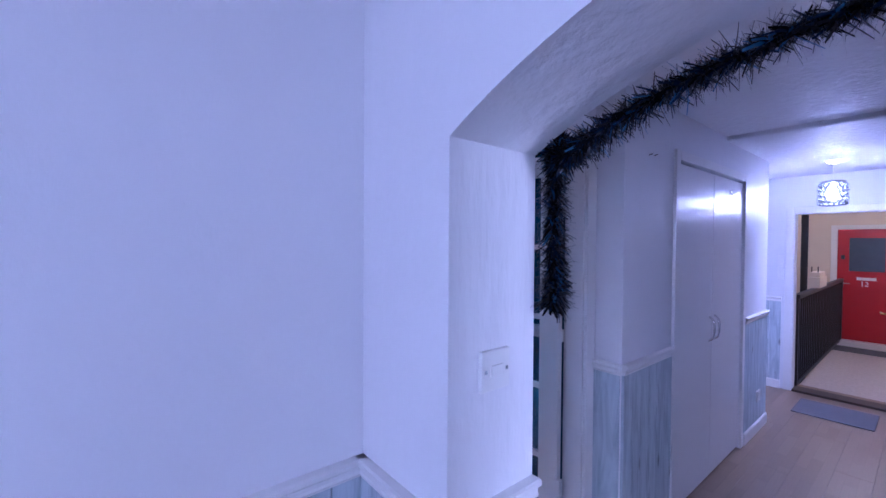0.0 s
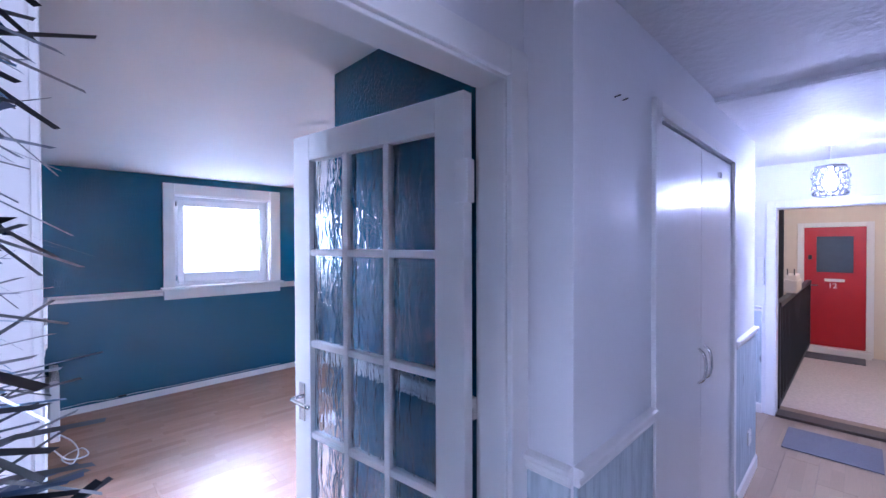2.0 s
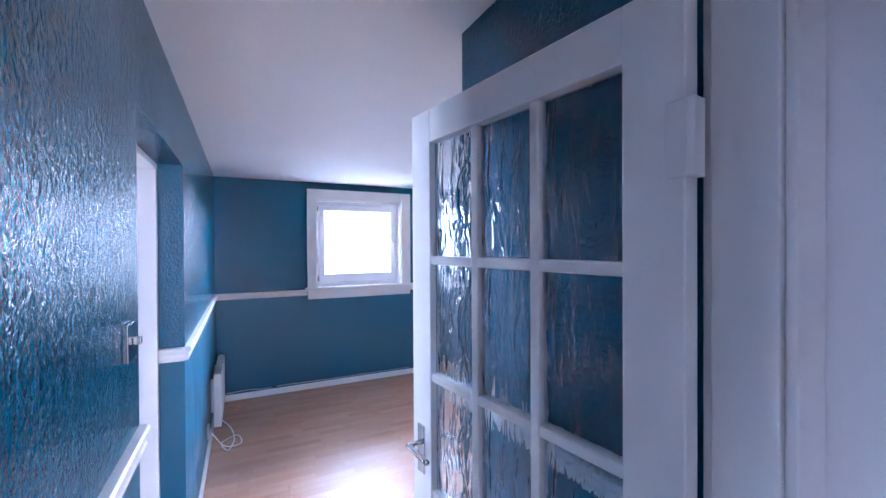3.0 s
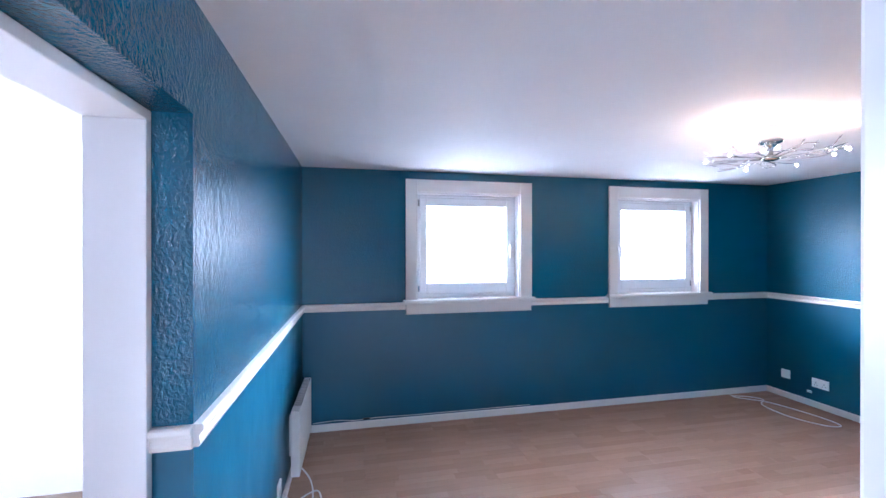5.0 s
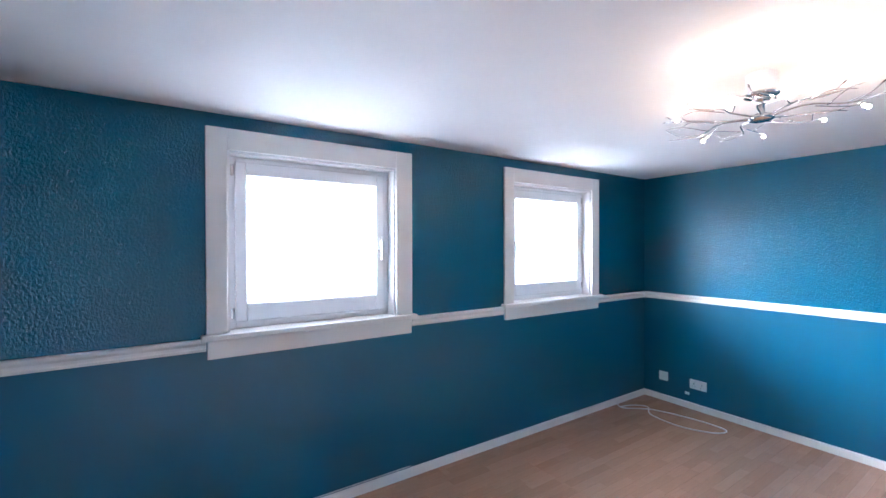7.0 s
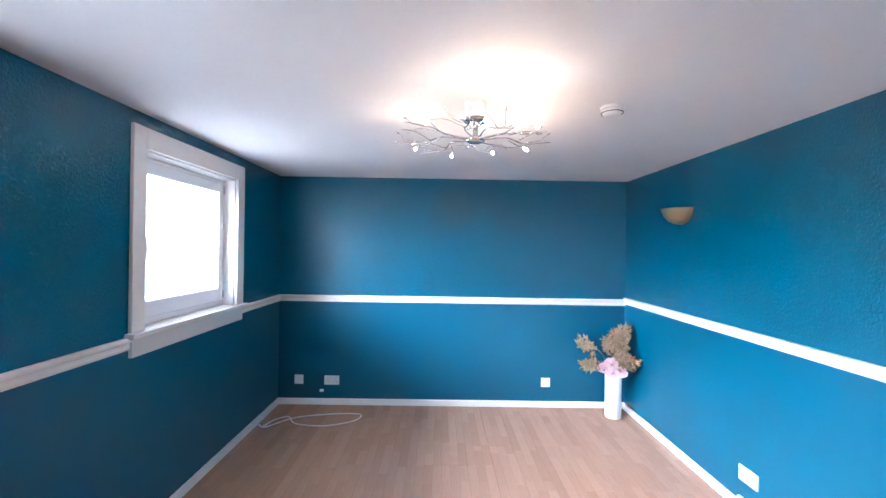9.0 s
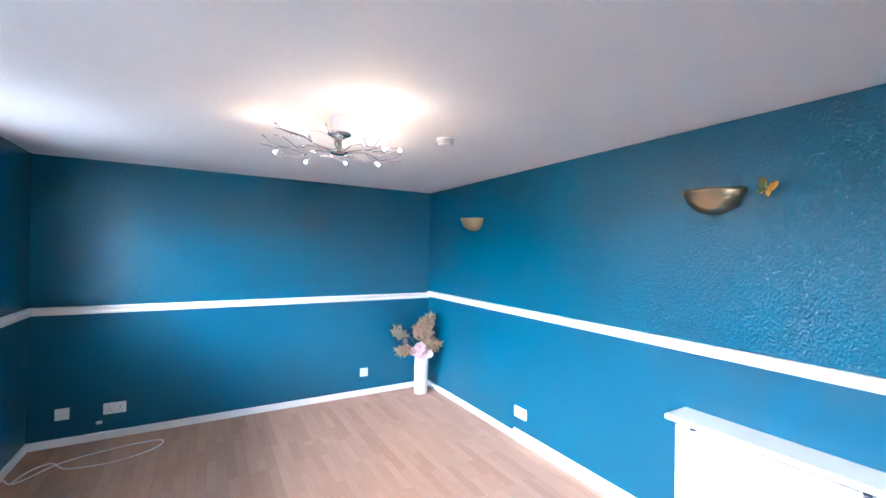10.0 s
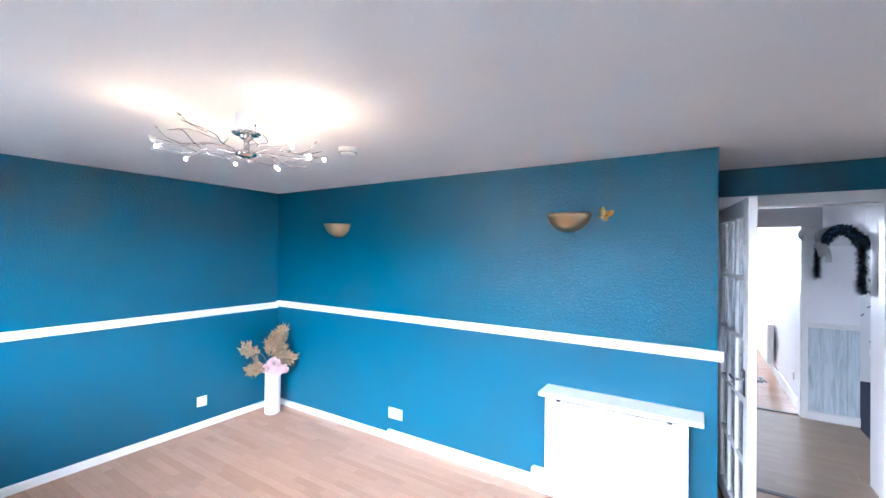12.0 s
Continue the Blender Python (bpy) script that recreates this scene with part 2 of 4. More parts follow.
RIBBON = mat("silver_gauze_ribbon", (0.7, 0.7, 0.7), 0.45, 0.2, vary=0.15, vscale=60)
SKYGLOW = glow("overcast_sky_glow", (0.93, 0.97, 1.0), 7.0)
BULB = glow("warm_bulb", (1.0, 0.86, 0.68), 60.0)
HALLBULB = glow("cool_bulb", (0.8, 0.86, 1.0), 30.0)

# ---- mesh helpers ----


def box(bm, x0, x1, y0, y1, z0, z1):
    v = [bm.verts.new(p) for p in ((x0, y0, z0), (x1, y0, z0), (x1, y1, z0), (x0, y1, z0), (x0, y0, z1), (x1, y0, z1), (x1, y1, z1), (x0, y1, z1))]
    for f in ((3, 2, 1, 0), (4, 5, 6, 7), (0, 1, 5, 4), (1, 2, 6, 5), (2, 3, 7, 6), (3, 0, 4, 7)):
        bm.faces.new([v[i] for i in f])
    return v


def boxes(*dims, bevel=0.0):
    bm = bmesh.new()
    for d in dims:
        box(bm, *d)
    if bevel:
        bmesh.ops.bevel(bm, geom=bm.edges[:], offset=bevel, segments=2, profile=0.5, affect="EDGES")
    return bm


def lathe(profile, steps=32, arc=2 * math.pi):
    """A turned body round z from (radius, height) pairs; an arc short of a full turn stays open."""
    bm = bmesh.new()
    full = arc > 6.28
    n = steps if full else steps + 1
    rings = [[bm.verts.new((r * math.cos(arc * i / steps), r * math.sin(arc * i / steps), z)) for i in range(n)] for r, z in profile]
    for a, b in zip(rings, rings[1:]):
        for i in range(steps):
            j = (i + 1) % n
            bm.faces.new((a[i], a[j], b[j], b[i]))
    bmesh.ops.remove_doubles(bm, verts=bm.verts[:], dist=1e-5)
    return bm


def tube(points, radius, steps=8, taper=1.0):
    """A round bar along smooth points."""
    bm = bmesh.new()
    pts = [Vector(p) for p in points]
    rings, side = [], None
    for i, p in enumerate(pts):
        d = (pts[min(i + 1, len(pts) - 1)] - pts[max(i - 1, 0)]).normalized()
        if side is None:
            side = d.orthogonal().normalized()
        side = (side - d * side.dot(d)).normalized()
        up = d.cross(side)
        r = radius * (1 + (taper - 1) * i / max(1, len(pts) - 1))
        rings.append([bm.verts.new(p + r * (math.cos(2 * math.pi * k / steps) * side + math.sin(2 * math.pi * k / steps) * up)) for k in range(steps)])
    for a, b in zip(rings, rings[1:]):
        for k in range(steps):
            bm.faces.new((a[k], a[(k + 1) % steps], b[(k + 1) % steps], b[k]))
    bm.faces.new(rings[0][::-1])
    bm.faces.new(rings[-1])
    return bm


def curve_points(knots, n=8):
    """Catmull-Rom points through knots."""
    k = [Vector(p) for p in knots]
    k = [2 * k[0] - k[1], *k, 2 * k[-1] - k[-2]]
    out = []
    for i in range(1, len(k) - 2):
        a, b, c, d = k[i - 1:i + 3]
        for s in range(n):
            t = s / n
            out.append(0.5 * (2 * b + (c - a) * t + (2 * a - 5 * b + 4 * c - d) * t * t + (3 * b - a - 3 * c + d) * t ** 3))
    return [*out, k[-2]]


def mesh_of(name, bm, material, smooth=False):
    bmesh.ops.recalc_face_normals(bm, faces=bm.faces[:])
    if smooth:
        for f in bm.faces:
            f.smooth = True
    me = bpy.data.meshes.new(name)
    bm.to_mesh(me)
    bm.free()
    me.materials.append(material)
    return me


def part(name, bm, material, parent, label="", smooth=False):
    ob = new(name, mesh_of(name, bm, material, smooth))
    ob.parent = parent
    return tagged(ob, label)


def solid(name, bm, material, label="", category="", kind="structure", group="", smooth=False):
    return tagged(new(name, mesh_of(name, bm, material, smooth)), label, category, group, kind)


def root(name, m, label, category, group="", kind=""):
    ob = new(name)
    ob.empty_display_size = 0.1
    ob.matrix_world = m
    return tagged(ob, label, category, group, kind)


def shared(name, me, parent, x, y, z, rz=0):
    ob = new(name, me)
    ob.parent = parent
    ob.location, ob.rotation_euler = (x, y, z), (0, 0, radians(rz))
    return ob


# ---- plan ----
XL, XR, YS, YN, ZC = 1.11, 6.05, 2.36, 5.85, 2.29
XC = 2.03            # west corner of the sconce wall
YD = 1.45            # hall face of the living room door wall
YH = 1.30            # hall north face
YHS = 0.37           # hall south face
BX0, BX1, YB = 1.2, 1.95, -0.36   # bedroom doorway
AX0, AX1 = 0.785, 1.06   # arch wall
XE = 5.85            # front door wall

# floor slabs and ground
solid("floor", boxes((-2.2, 6.2, -4.7, 6.2, -0.2, -0.009)), OAK, "concrete floor slab under the laminate boards", "floor")
solid("floor_landing", boxes((6.2, 10.0, -0.6, 1.36, -0.3, -0.1), (5.98, 6.2, -0.6, 1.36, -0.3, -0.1)), TERRAZZO, "pale speckled landing floor with dark scuffs", "floor")
solid("floor_entry", boxes((-2.1, 0.79, -2.4, 1.48, -0.009, -0.001)), CARPET, "dark blue carpet in the entry room", "floor")
solid("floor_bedroom", boxes((1.18, 4.2, -4.6, YB, -0.009, -0.001)), BEECH, "beech laminate floor of the bedroom", "floor")
solid("ground", boxes((-60, 60, 6.5, 120, -4.2, -4.0)), mat("wet_grass", (0.05, 0.08, 0.03), 0.9), "grass outside the windows", "ground")

# living room walls
W1X0, W1X1, W2X0, W2X1 = 2.10, 3.10, 4.155, 5.145
WZ0, WZ1 = 1.12, 2.10
solid("wall_north", boxes((0.85, W1X0, YN, 5.99, -0.01, ZC), (W1X1, W2X0, YN, 5.99, -0.01, ZC), (W2X1, 6.3, YN, 5.99, -0.01, ZC),
      (W1X0, W1X1, YN, 5.99, -0.01, WZ0), (W1X0, W1X1, YN, 5.99, WZ1, ZC), (W2X0, W2X1, YN, 5.99, -0.01, WZ0), (W2X0, W2X1, YN, 5.99, WZ1, ZC)), TEAL,
      "deep teal gloss wall with two windows", "wall")
solid("wall_outer", boxes((0.85, W1X0, 5.995, 6.15, -0.01, ZC), (W1X1, W2X0, 5.995, 6.15, -0.01, ZC), (W2X1, 6.3, 5.995, 6.15, -0.01, ZC),
      (W1X0, W1X1, 5.995, 6.15, -0.01, WZ0), (W1X0, W1X1, 5.995, 6.15, WZ1, ZC), (W2X0, W2X1, 5.995, 6.15, -0.01, WZ0), (W2X0, W2X1, 5.995, 6.15, WZ1, ZC)), WHITE_WALL,
      "pale rendered outer wall", "wall")
solid("wall_east", boxes((XR, 6.3, 2.1, YN, -0.01, ZC)), TEAL, "deep teal gloss wall", "wall")
solid("wall_south", boxes((XC, XR, 2.2, YS, -0.01, ZC), (XC, 2.13, 1.56, 2.2, -0.01, ZC)), TEAL, "teal gloss wall with wall lights", "wall")
NY0, NY1, NZ = 2.49, 3.44, 1.965
solid("wall_west", boxes((1.0, XL, 1.56, NY0, -0.01, ZC), (1.0, XL, NY1, YN, -0.01, ZC), (1.0, XL, NY0, NY1, NZ, ZC)), TEAL, "teal gloss wall with a recessed doorway", "wall")
solid("wall_west_core", boxes((0.85, 0.999, 1.56, NY0 - 0.002, -0.01, ZC), (0.85, 0.999, NY1 + 0.002, YN, -0.01, ZC), (0.85, 0.999, NY0 - 0.002, NY1 + 0.002, NZ + 0.003, ZC)), WHITE_WALL, "white wall of the next room", "wall")
DX0, DX1, DZ = 1.21, 1.97, 2.0
solid("wall_door", boxes((1.0, 1.105, 1.47, 1.56, -0.01, ZC), (2.054, 2.13, 1.47, 1.56, -0.01, ZC), (1.105, 2.054, 1.47, 1.56, 2.04, ZC)), TEAL, "teal strip above the living room door", "wall")
solid("wall_door_hall", boxes((1.0, 1.105, YD, 1.469, -0.01, ZC), (2.054, 2.11, YD, 1.469, -0.01, ZC), (1.105, 2.054, YD, 1.469, 2.04, ZC)), WHITE_WALL, "white wall over the door", "wall")
p = root("wall_panel", Matrix.Translation((0, 0, 0)), "teal painted raised panels over the door", "panel", kind="structure")
for x in (1.2, 1.63):
    part("panel", boxes((x, x + 0.36, 1.56, 1.568, 2.13, 2.25), bevel=0.003), TEAL, p)
    part("panel", boxes((x + 0.03, x + 0.33, 1.5685, 1.575, 2.155, 2.225), bevel=0.003), TEAL, p)
solid("ceiling", boxes((0.85, 6.3, 1.46, 6.15, ZC, ZC + 0.15)), CEIL, "white painted ceiling", "ceiling")

# hall walls
CX0, CX1, CZ = 2.72, 3.95, 2.02
solid("wall_hall_north", boxes((2.11, CX0, YH, 1.45, -0.01, ZC), (CX1, 4.68, YH, 1.45, -0.01, ZC), (CX0, CX1, YH, 1.45, CZ, ZC), (4.56, 4.68, 1.45, 1.9, -0.01, ZC), (4.56, XE, 1.9, 2.0, -0.01, ZC)), WHITE_WALL, "white painted hall wall with a cupboard", "wall")
solid("wall_hall_cupboard", boxes((CX0, CX1, 1.5, 1.56, -0.01, ZC)), WHITE_WALL, "back of the cupboard", "wall")

solid("wall_hall_south", boxes((AX1, BX0, YB - 0.1, YB, -0.01, ZC), (BX1, BX1 + 0.1, YB - 0.1, YHS - 0.1, -0.01, ZC), (BX1, 3.3, YHS - 0.1, YHS, -0.01, ZC), (4.25, XE, YHS - 0.1, YHS, -0.01, ZC), (BX0, BX1, YB - 0.1, YB, 2.0, ZC), (3.3, 4.25, YHS - 0.1, YHS, 2.0, ZC), (3.3, 4.25, YHS - 0.2, YHS - 0.14, -0.01, 2.1)), WHITE_WALL, "white painted hall wall", "wall")
FY0, FY1, FZ = 0.58, 1.34, 1.90
solid("wall_front", boxes((XE, XE + 0.12, -0.6, FY0, -0.3, ZC), (XE, XE + 0.12, FY1, 2.0, -0.3, ZC), (XE, XE + 0.12, FY0, FY1, FZ, ZC)), WHITE_WALL, "white wall round the front door", "wall")
solid("ceiling_hall", boxes((1.0, 3.57, -0.7, 1.46, ZC + 0.003, ZC + 0.15), (3.57, XE, -0.7, 2.0, 2.265, ZC + 0.15), (3.55, 3.569, 0.37, 1.30, 2.268, ZC + 0.01)), ARTEX, "white stippled hall ceiling", "ceiling")


def arch_wall():
    """A wall with a wide segmental arch through it."""
    bm = bmesh.new()
    c, r, y0, y1, n = 0.32, 1.36, -0.36, 1.0, 24
    crown = 1.95
    ys = [y0 + (y1 - y0) * i / n for i in range(n + 1)]
    zs = [crown - r + math.sqrt(r * r - (y - c) ** 2) for y in ys]
    low = [[bm.verts.new((x, y, z)) for y, z in zip(ys, zs)] for x in (AX0, AX1)]
    top = [[bm.verts.new((x, y, ZC)) for y in ys] for x in (AX0, AX1)]
    for i in range(n):
        bm.faces.new((low[0][i], low[0][i + 1], low[1][i + 1], low[1][i]))
        for k in (0, 1):
            bm.faces.new((low[k][i], low[k][i + 1], top[k][i + 1], top[k][i]))
    box(bm, AX0, AX1, 1.0, 1.48, -0.01, ZC)
    box(bm, AX0, AX1, -2.4, -0.36, -0.01, ZC)
    return bm


solid("wall_arch", arch_wall(), COMB, "white combed plaster wall with a shallow arch", "wall")
solid("wall_entry_north", boxes((-2.1, AX0, 1.35, 1.56, -0.01, ZC), (AX1, 1.0 + 0.06, YD, 1.46, -0.01, 0.01)), WHITE_WALL, "white painted plaster wall", "wall")
# The gap in the west wall is an assumed, unseen window for the entry fill.
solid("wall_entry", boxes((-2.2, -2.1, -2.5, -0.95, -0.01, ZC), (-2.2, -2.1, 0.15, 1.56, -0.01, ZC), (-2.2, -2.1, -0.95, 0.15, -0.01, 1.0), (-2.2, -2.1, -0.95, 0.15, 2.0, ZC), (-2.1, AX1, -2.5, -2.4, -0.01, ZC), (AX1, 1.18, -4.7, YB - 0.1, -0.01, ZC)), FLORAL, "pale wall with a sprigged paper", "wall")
solid("ceiling_entry", boxes((-2.2, 1.0, -4.7, 1.56, ZC + 0.006, ZC + 0.15)), CEIL, "white ceiling", "ceiling")
solid("wall_bedroom", boxes((1.18, 1.9, -4.7, -4.6, -0.01, ZC), (3.2, 4.3, -4.7, -4.6, -0.01, ZC), (1.9, 3.2, -4.7, -4.6, -0.01, 1.0), (1.9, 3.2, -4.7, -4.6, 2.05, ZC), (4.2, 4.3, -4.6, 0.3, -0.01, ZC)), PALEBLUE, "pale blue bedroom wall", "wall")
solid("wall_bedroom_west", boxes((1.18, 1.2, -4.6, YB - 0.1, -0.01, ZC)), WHITE_WALL, "white bedroom wall", "wall")
solid("ceiling_bedroom", boxes((1.18, 4.3, -4.7, 0.3, ZC + 0.009, ZC + 0.15)), CEIL, "white bedroom ceiling", "ceiling")
solid("wall_kitchen", boxes((-2.2, -2.1, 1.56, 3.1, -0.01, ZC), (-2.2, -2.1, 4.2, 6.15, -0.01, ZC), (-2.2, -2.1, 3.1, 4.2, -0.01, 1.0), (-2.2, -2.1, 3.1, 4.2, 2.05, ZC), (-2.1, 0.85, 5.3, 5.4, -0.01, ZC)), WHITE_WALL, "white kitchen wall", "wall")
solid("ceiling_kitchen", boxes((-2.2, 0.85, 1.56, 6.15, ZC + 0.002, ZC + 0.15)), CEIL, "white kitchen ceiling", "ceiling")
# landing
solid("wall_landing", boxes((9.6, 9.75, -0.6, 2.08, -1.6, 2.6), (6.03, 9.6, 2.0, 2.08, -1.6, 2.6), (5.97, 9.6, -0.7, -0.6, -0.3, 2.6), (5.975, 6.02, 1.36, 2.0, -1.6, 2.6)), MUD, "cream painted stair wall", "wall")
solid("ceiling_landing", boxes((5.98, 9.75, -0.7, 2.08, 2.45, 2.6)), MUD, "cream landing ceiling", "ceiling")
solid("floor_stairwell", boxes((6.0, 9.6, 1.36, 2.0, -1.7, -1.6)), TERRAZZO, "lower stair landing floor", "floor")
# what lies outside the windows
for nm, d in (("backdrop", (-30, 40, 9.0, 9.05, -3.0, 7.0)), ("backdrop_bedroom", (0, 6, -7.05, -7.0, -2, 6)), ("backdrop_kitchen", (-4.55, -4.5, -5, 8, -2, 6))):
    solid(nm, boxes(d), SKYGLOW, "bright overcast sky outside the window", "sky")


# ---- trim ----
def strip_profile(x0, y0, x1, y1, z0, z1, out, steps=1):
    """A moulded strip along a wall; its face steps outward by out on the left of its run."""
    bm = bmesh.new()
    d = Vector((x1 - x0, y1 - y0, 0)).normalized()
    n = Vector((-d.y, d.x, 0))
    h = z1 - z0
    prof = [(0, 0), (out * 0.55, 0), (out * 0.7, h * 0.2), (out * 0.6, h * 0.3), (out * 0.6, h * 0.5), (out, h * 0.72), (out, h * 0.93), (out * 0.8, h), (0, h)] if steps else [(0, 0), (out, 0), (out, h * 0.85), (out * 0.6, h), (0, h)]
    ends = [[bm.verts.new(Vector((x, y, z0)) + n * o + Vector((0, 0, z))) for o, z in prof] for x, y in ((x0, y0), (x1, y1))]
    for i in range(len(prof)):
        j = (i + 1) % len(prof)
        bm.faces.new((ends[0][i], ends[0][j], ends[1][j], ends[1][i]))
    bm.faces.new(ends[0])
    bm.faces.new(ends[1][::-1])
    return bm


def rails(name, runs, z0, z1, out, material, label, category, steps=1):
    for r in runs:
        solid(name, strip_profile(*r, z0, z1, out, steps), material, label, category)


# each run has its room on the left hand
rails("trim_rail", [(2.0, YN, XL, YN), (W2X0 - 0.1, YN, W1X1 + 0.12, YN), (XR, YN, W2X1 + 0.1, YN), (XR, YS, XR, YN), (XL, YN, XL, NY1), (XL, NY1, 1.0, NY1), (XL, NY0, XL, 1.575)],
      1.036, 1.1, 0.026, CREAM, "white moulded chair rail on the teal wall", "rail")
rails("trim_rail_south", [(XC - 0.028, YS, XR - 0.02, YS), (XC, 1.56, XC, YS + 0.028)], 1.055, 1.117, 0.026, CREAM, "white moulded chair rail on the teal wall", "rail")
rails("baseboard", [(XR, YN, XL, YN), (XR, YS, XR, YN), (4.45, YS, XR, YS), (XC, 1.56, XC, YS), (XL, YN, XL, NY1), (XL, NY1, 1.0, NY1), (XL, NY0, XL, 1.57)], 0.0, 0.06, 0.016, CREAM, "white painted skirting board", "skirting", 0)
rails("baseboard_thick", [(3.12, YS, 4.45, YS)], 0.0, 0.092, 0.024, CREAM, "thicker white skirting with boxed pipes", "skirting", 0)
HD = 0.935
rails("trim_dado", [(2.66, YH, 2.11, YH), (2.11, YH, 2.11, YD), (4.68, YH, 4.03, YH), (4.68, 1.9, 4.68, YH), (XE, 1.9, 4.68, 1.9), (XE, FY1 + 0.07, XE, 1.9), (BX1, YHS, 3.23, YHS), (BX1, YB, BX1, YHS), (4.32, YHS, XE, YHS), (AX1, YB, BX0 - 0.03, YB), (AX0, YB, AX1, YB),
      (AX0, 1.35, -2.1, 1.35), (AX0, 1.0, AX0, 1.35), (AX1, 1.0, AX0, 1.0)], HD, HD + 0.05, 0.03, GLOSS, "white dado rail over the washed boards", "dado")
rails("baseboard_hall", [(2.66, YH, 2.11, YH), (4.68, YH, 4.03, YH), (4.68, 1.9, 4.68, YH), (XE, FY1 + 0.07, XE, 1.9), (BX1, YHS, 3.23, YHS), (BX1, YB, BX1, YHS), (4.32, YHS, XE, YHS), (AX1, YB, BX0 - 0.03, YB), (AX0, YB, AX1, YB)], 0.0, 0.09, 0.022, GLOSS, "white hall skirting board", "skirting", 0)
rails("baseboard_bedroom", [(1.2, YB - 0.1, 1.2, -4.6), (1.2, -4.6, 4.2, -4.6)], 0.0, 0.11, 0.016, GLOSS, "white bedroom skirting board", "skirting", 0)


# ---- windows ----
def window(name, x0, x1, ox0, ox1, handle_right, label):
    """Deep-set tilt window with flat architrave, sill board and apron."""
    w = root(name, Matrix.Translation((x0, YN, WZ0)), label, "window", kind="structure")
    a, b, W, H = ox0 - x0, ox1 - x0, x1 - x0, WZ1 - WZ0
    part("architrave", boxes((a, 0, -0.022, 0, -0.0, H + 0.115), bevel=0.004), CREAM, w)
    part("architrave", boxes((W, b, -0.022, 0, -0.0, H + 0.115), bevel=0.004), CREAM, w)
    part("architrave", boxes((0.001, W - 0.001, -0.021, 0, H, H + 0.115), bevel=0.004), CREAM, w)
    part("lining", boxes((-0.003, 0.012, 0.001, 0.14, 0, H)), GLOSS, w)
    part("lining", boxes((W - 0.012, W + 0.003, 0.001, 0.14, 0, H)), GLOSS, w)
    part("lining", boxes((0.012, W - 0.012, 0.001, 0.14, H - 0.012, H + 0.003)), GLOSS, w)
    part("window_sill", boxes((a - 0.025, b + 0.025, -0.055, 0, -0.03, 0.001), (0.0, W, 0, 0.14, -0.03, 0.001), bevel=0.005), CREAM, w)
    part("apron", boxes((a + 0.005, b - 0.005, -0.02, 0, -0.13, -0.031), bevel=0.003), CREAM, w)
    f = part("window_frame", boxes((0.012, 0.05, 0.085, 0.15, 0.002, H - 0.012), (W - 0.05, W - 0.012, 0.085, 0.15, 0.002, H - 0.012), (0.05, W - 0.05, 0.085, 0.15, 0.002, 0.05), (0.05, W - 0.05, 0.085, 0.15, H - 0.05, H - 0.012), bevel=0.004), UPVC, w)
    g = part("sash", boxes((0.045, 0.105, 0.07, 0.13, 0.04, H - 0.04), (W - 0.105, W - 0.045, 0.07, 0.13, 0.04, H - 0.04), (0.105, W - 0.105, 0.07, 0.13, 0.04, 0.14), (0.105, W - 0.105, 0.07, 0.13, H - 0.115, H - 0.04), bevel=0.006), UPVC, w)
    part("gasket", boxes((0.1055, W - 0.1055, 0.085, 0.09, 0.1405, 0.145), (0.1055, 0.11, 0.085, 0.09, 0.145, H - 0.12), (W - 0.11, W - 0.1055, 0.085, 0.09, 0.145, H - 0.12)), BLACK, g, "black rubber seal")
    pane = part("pane", boxes((0.104, W - 0.104, 0.1, 0.106, 0.139, H - 0.114)), CLEAR, g, "clear glass")
    pane.visible_shadow = False
    hx = W - 0.075 if handle_right else 0.075
    h = part("handle", boxes((hx - 0.014, hx + 0.014, 0.058, 0.07, 0.44, 0.52), bevel=0.004), PLASTIC, g, "white plastic window handle")
    part("lever", boxes((hx - 0.009, hx + 0.009, 0.03, 0.045, 0.375, 0.5), (hx - 0.008, hx + 0.008, 0.045, 0.06, 0.475, 0.495), bevel=0.004), PLASTIC, h)
    ex = 0.03 if handle_right else W - 0.03
    for z in (0.06, H - 0.12):
        part("hinge", boxes((ex - 0.008, ex + 0.008, 0.068, 0.085, z, z + 0.06), bevel=0.003), CHROME, f, "metal hinge cover")


window("window_1", W1X0, W1X1, 2.0, 3.22, True, "white tilt window with painted architrave and sill")
window("window_2", W2X0, W2X1, 4.06, 5.25, False, "white tilt window with painted architrave and sill")


# ---- doors ----
def frame_of(name, x0, x1, y0, y1, top, label, faces, wide=0.07, along="x"):
    """Door lining with flat architraves on the given faces (-1: low side, 1: high side)."""
    f = root(name, Matrix.Translation((0, 0, 0)), label, "door frame", kind="structure")

    def put(n, a0, a1, b0, b1, z0, z1):
        d = (a0, a1, b0, b1, z0, z1) if along == "x" else (b0, b1, a0, a1, z0, z1)
        part(n, boxes(d, bevel=0.003), GLOSS, f)
    put("jamb", x0 - 0.03, x0, y0, y1, 0, top)
    put("jamb", x1, x1 + 0.03, y0, y1, 0, top)
    put("head", x0 - 0.03, x1 + 0.03, y0, y1, top, top + 0.03)
    for s in faces:
        b0, b1 = (y0 - 0.018, y0 - 0.001) if s < 0 else (y1 + 0.001, y1 + 0.018)
        put("architrave", x0 - wide, x0 - 0.008, b0, b1, 0, top + wide)
        put("architrave", x1 + 0.008, x1 + wide, b0, b1, 0, top + wide)
        put("architrave", x0 - 0.0078, x1 + 0.0078, b0, b1, top + 0.008, top + wide)
    return f


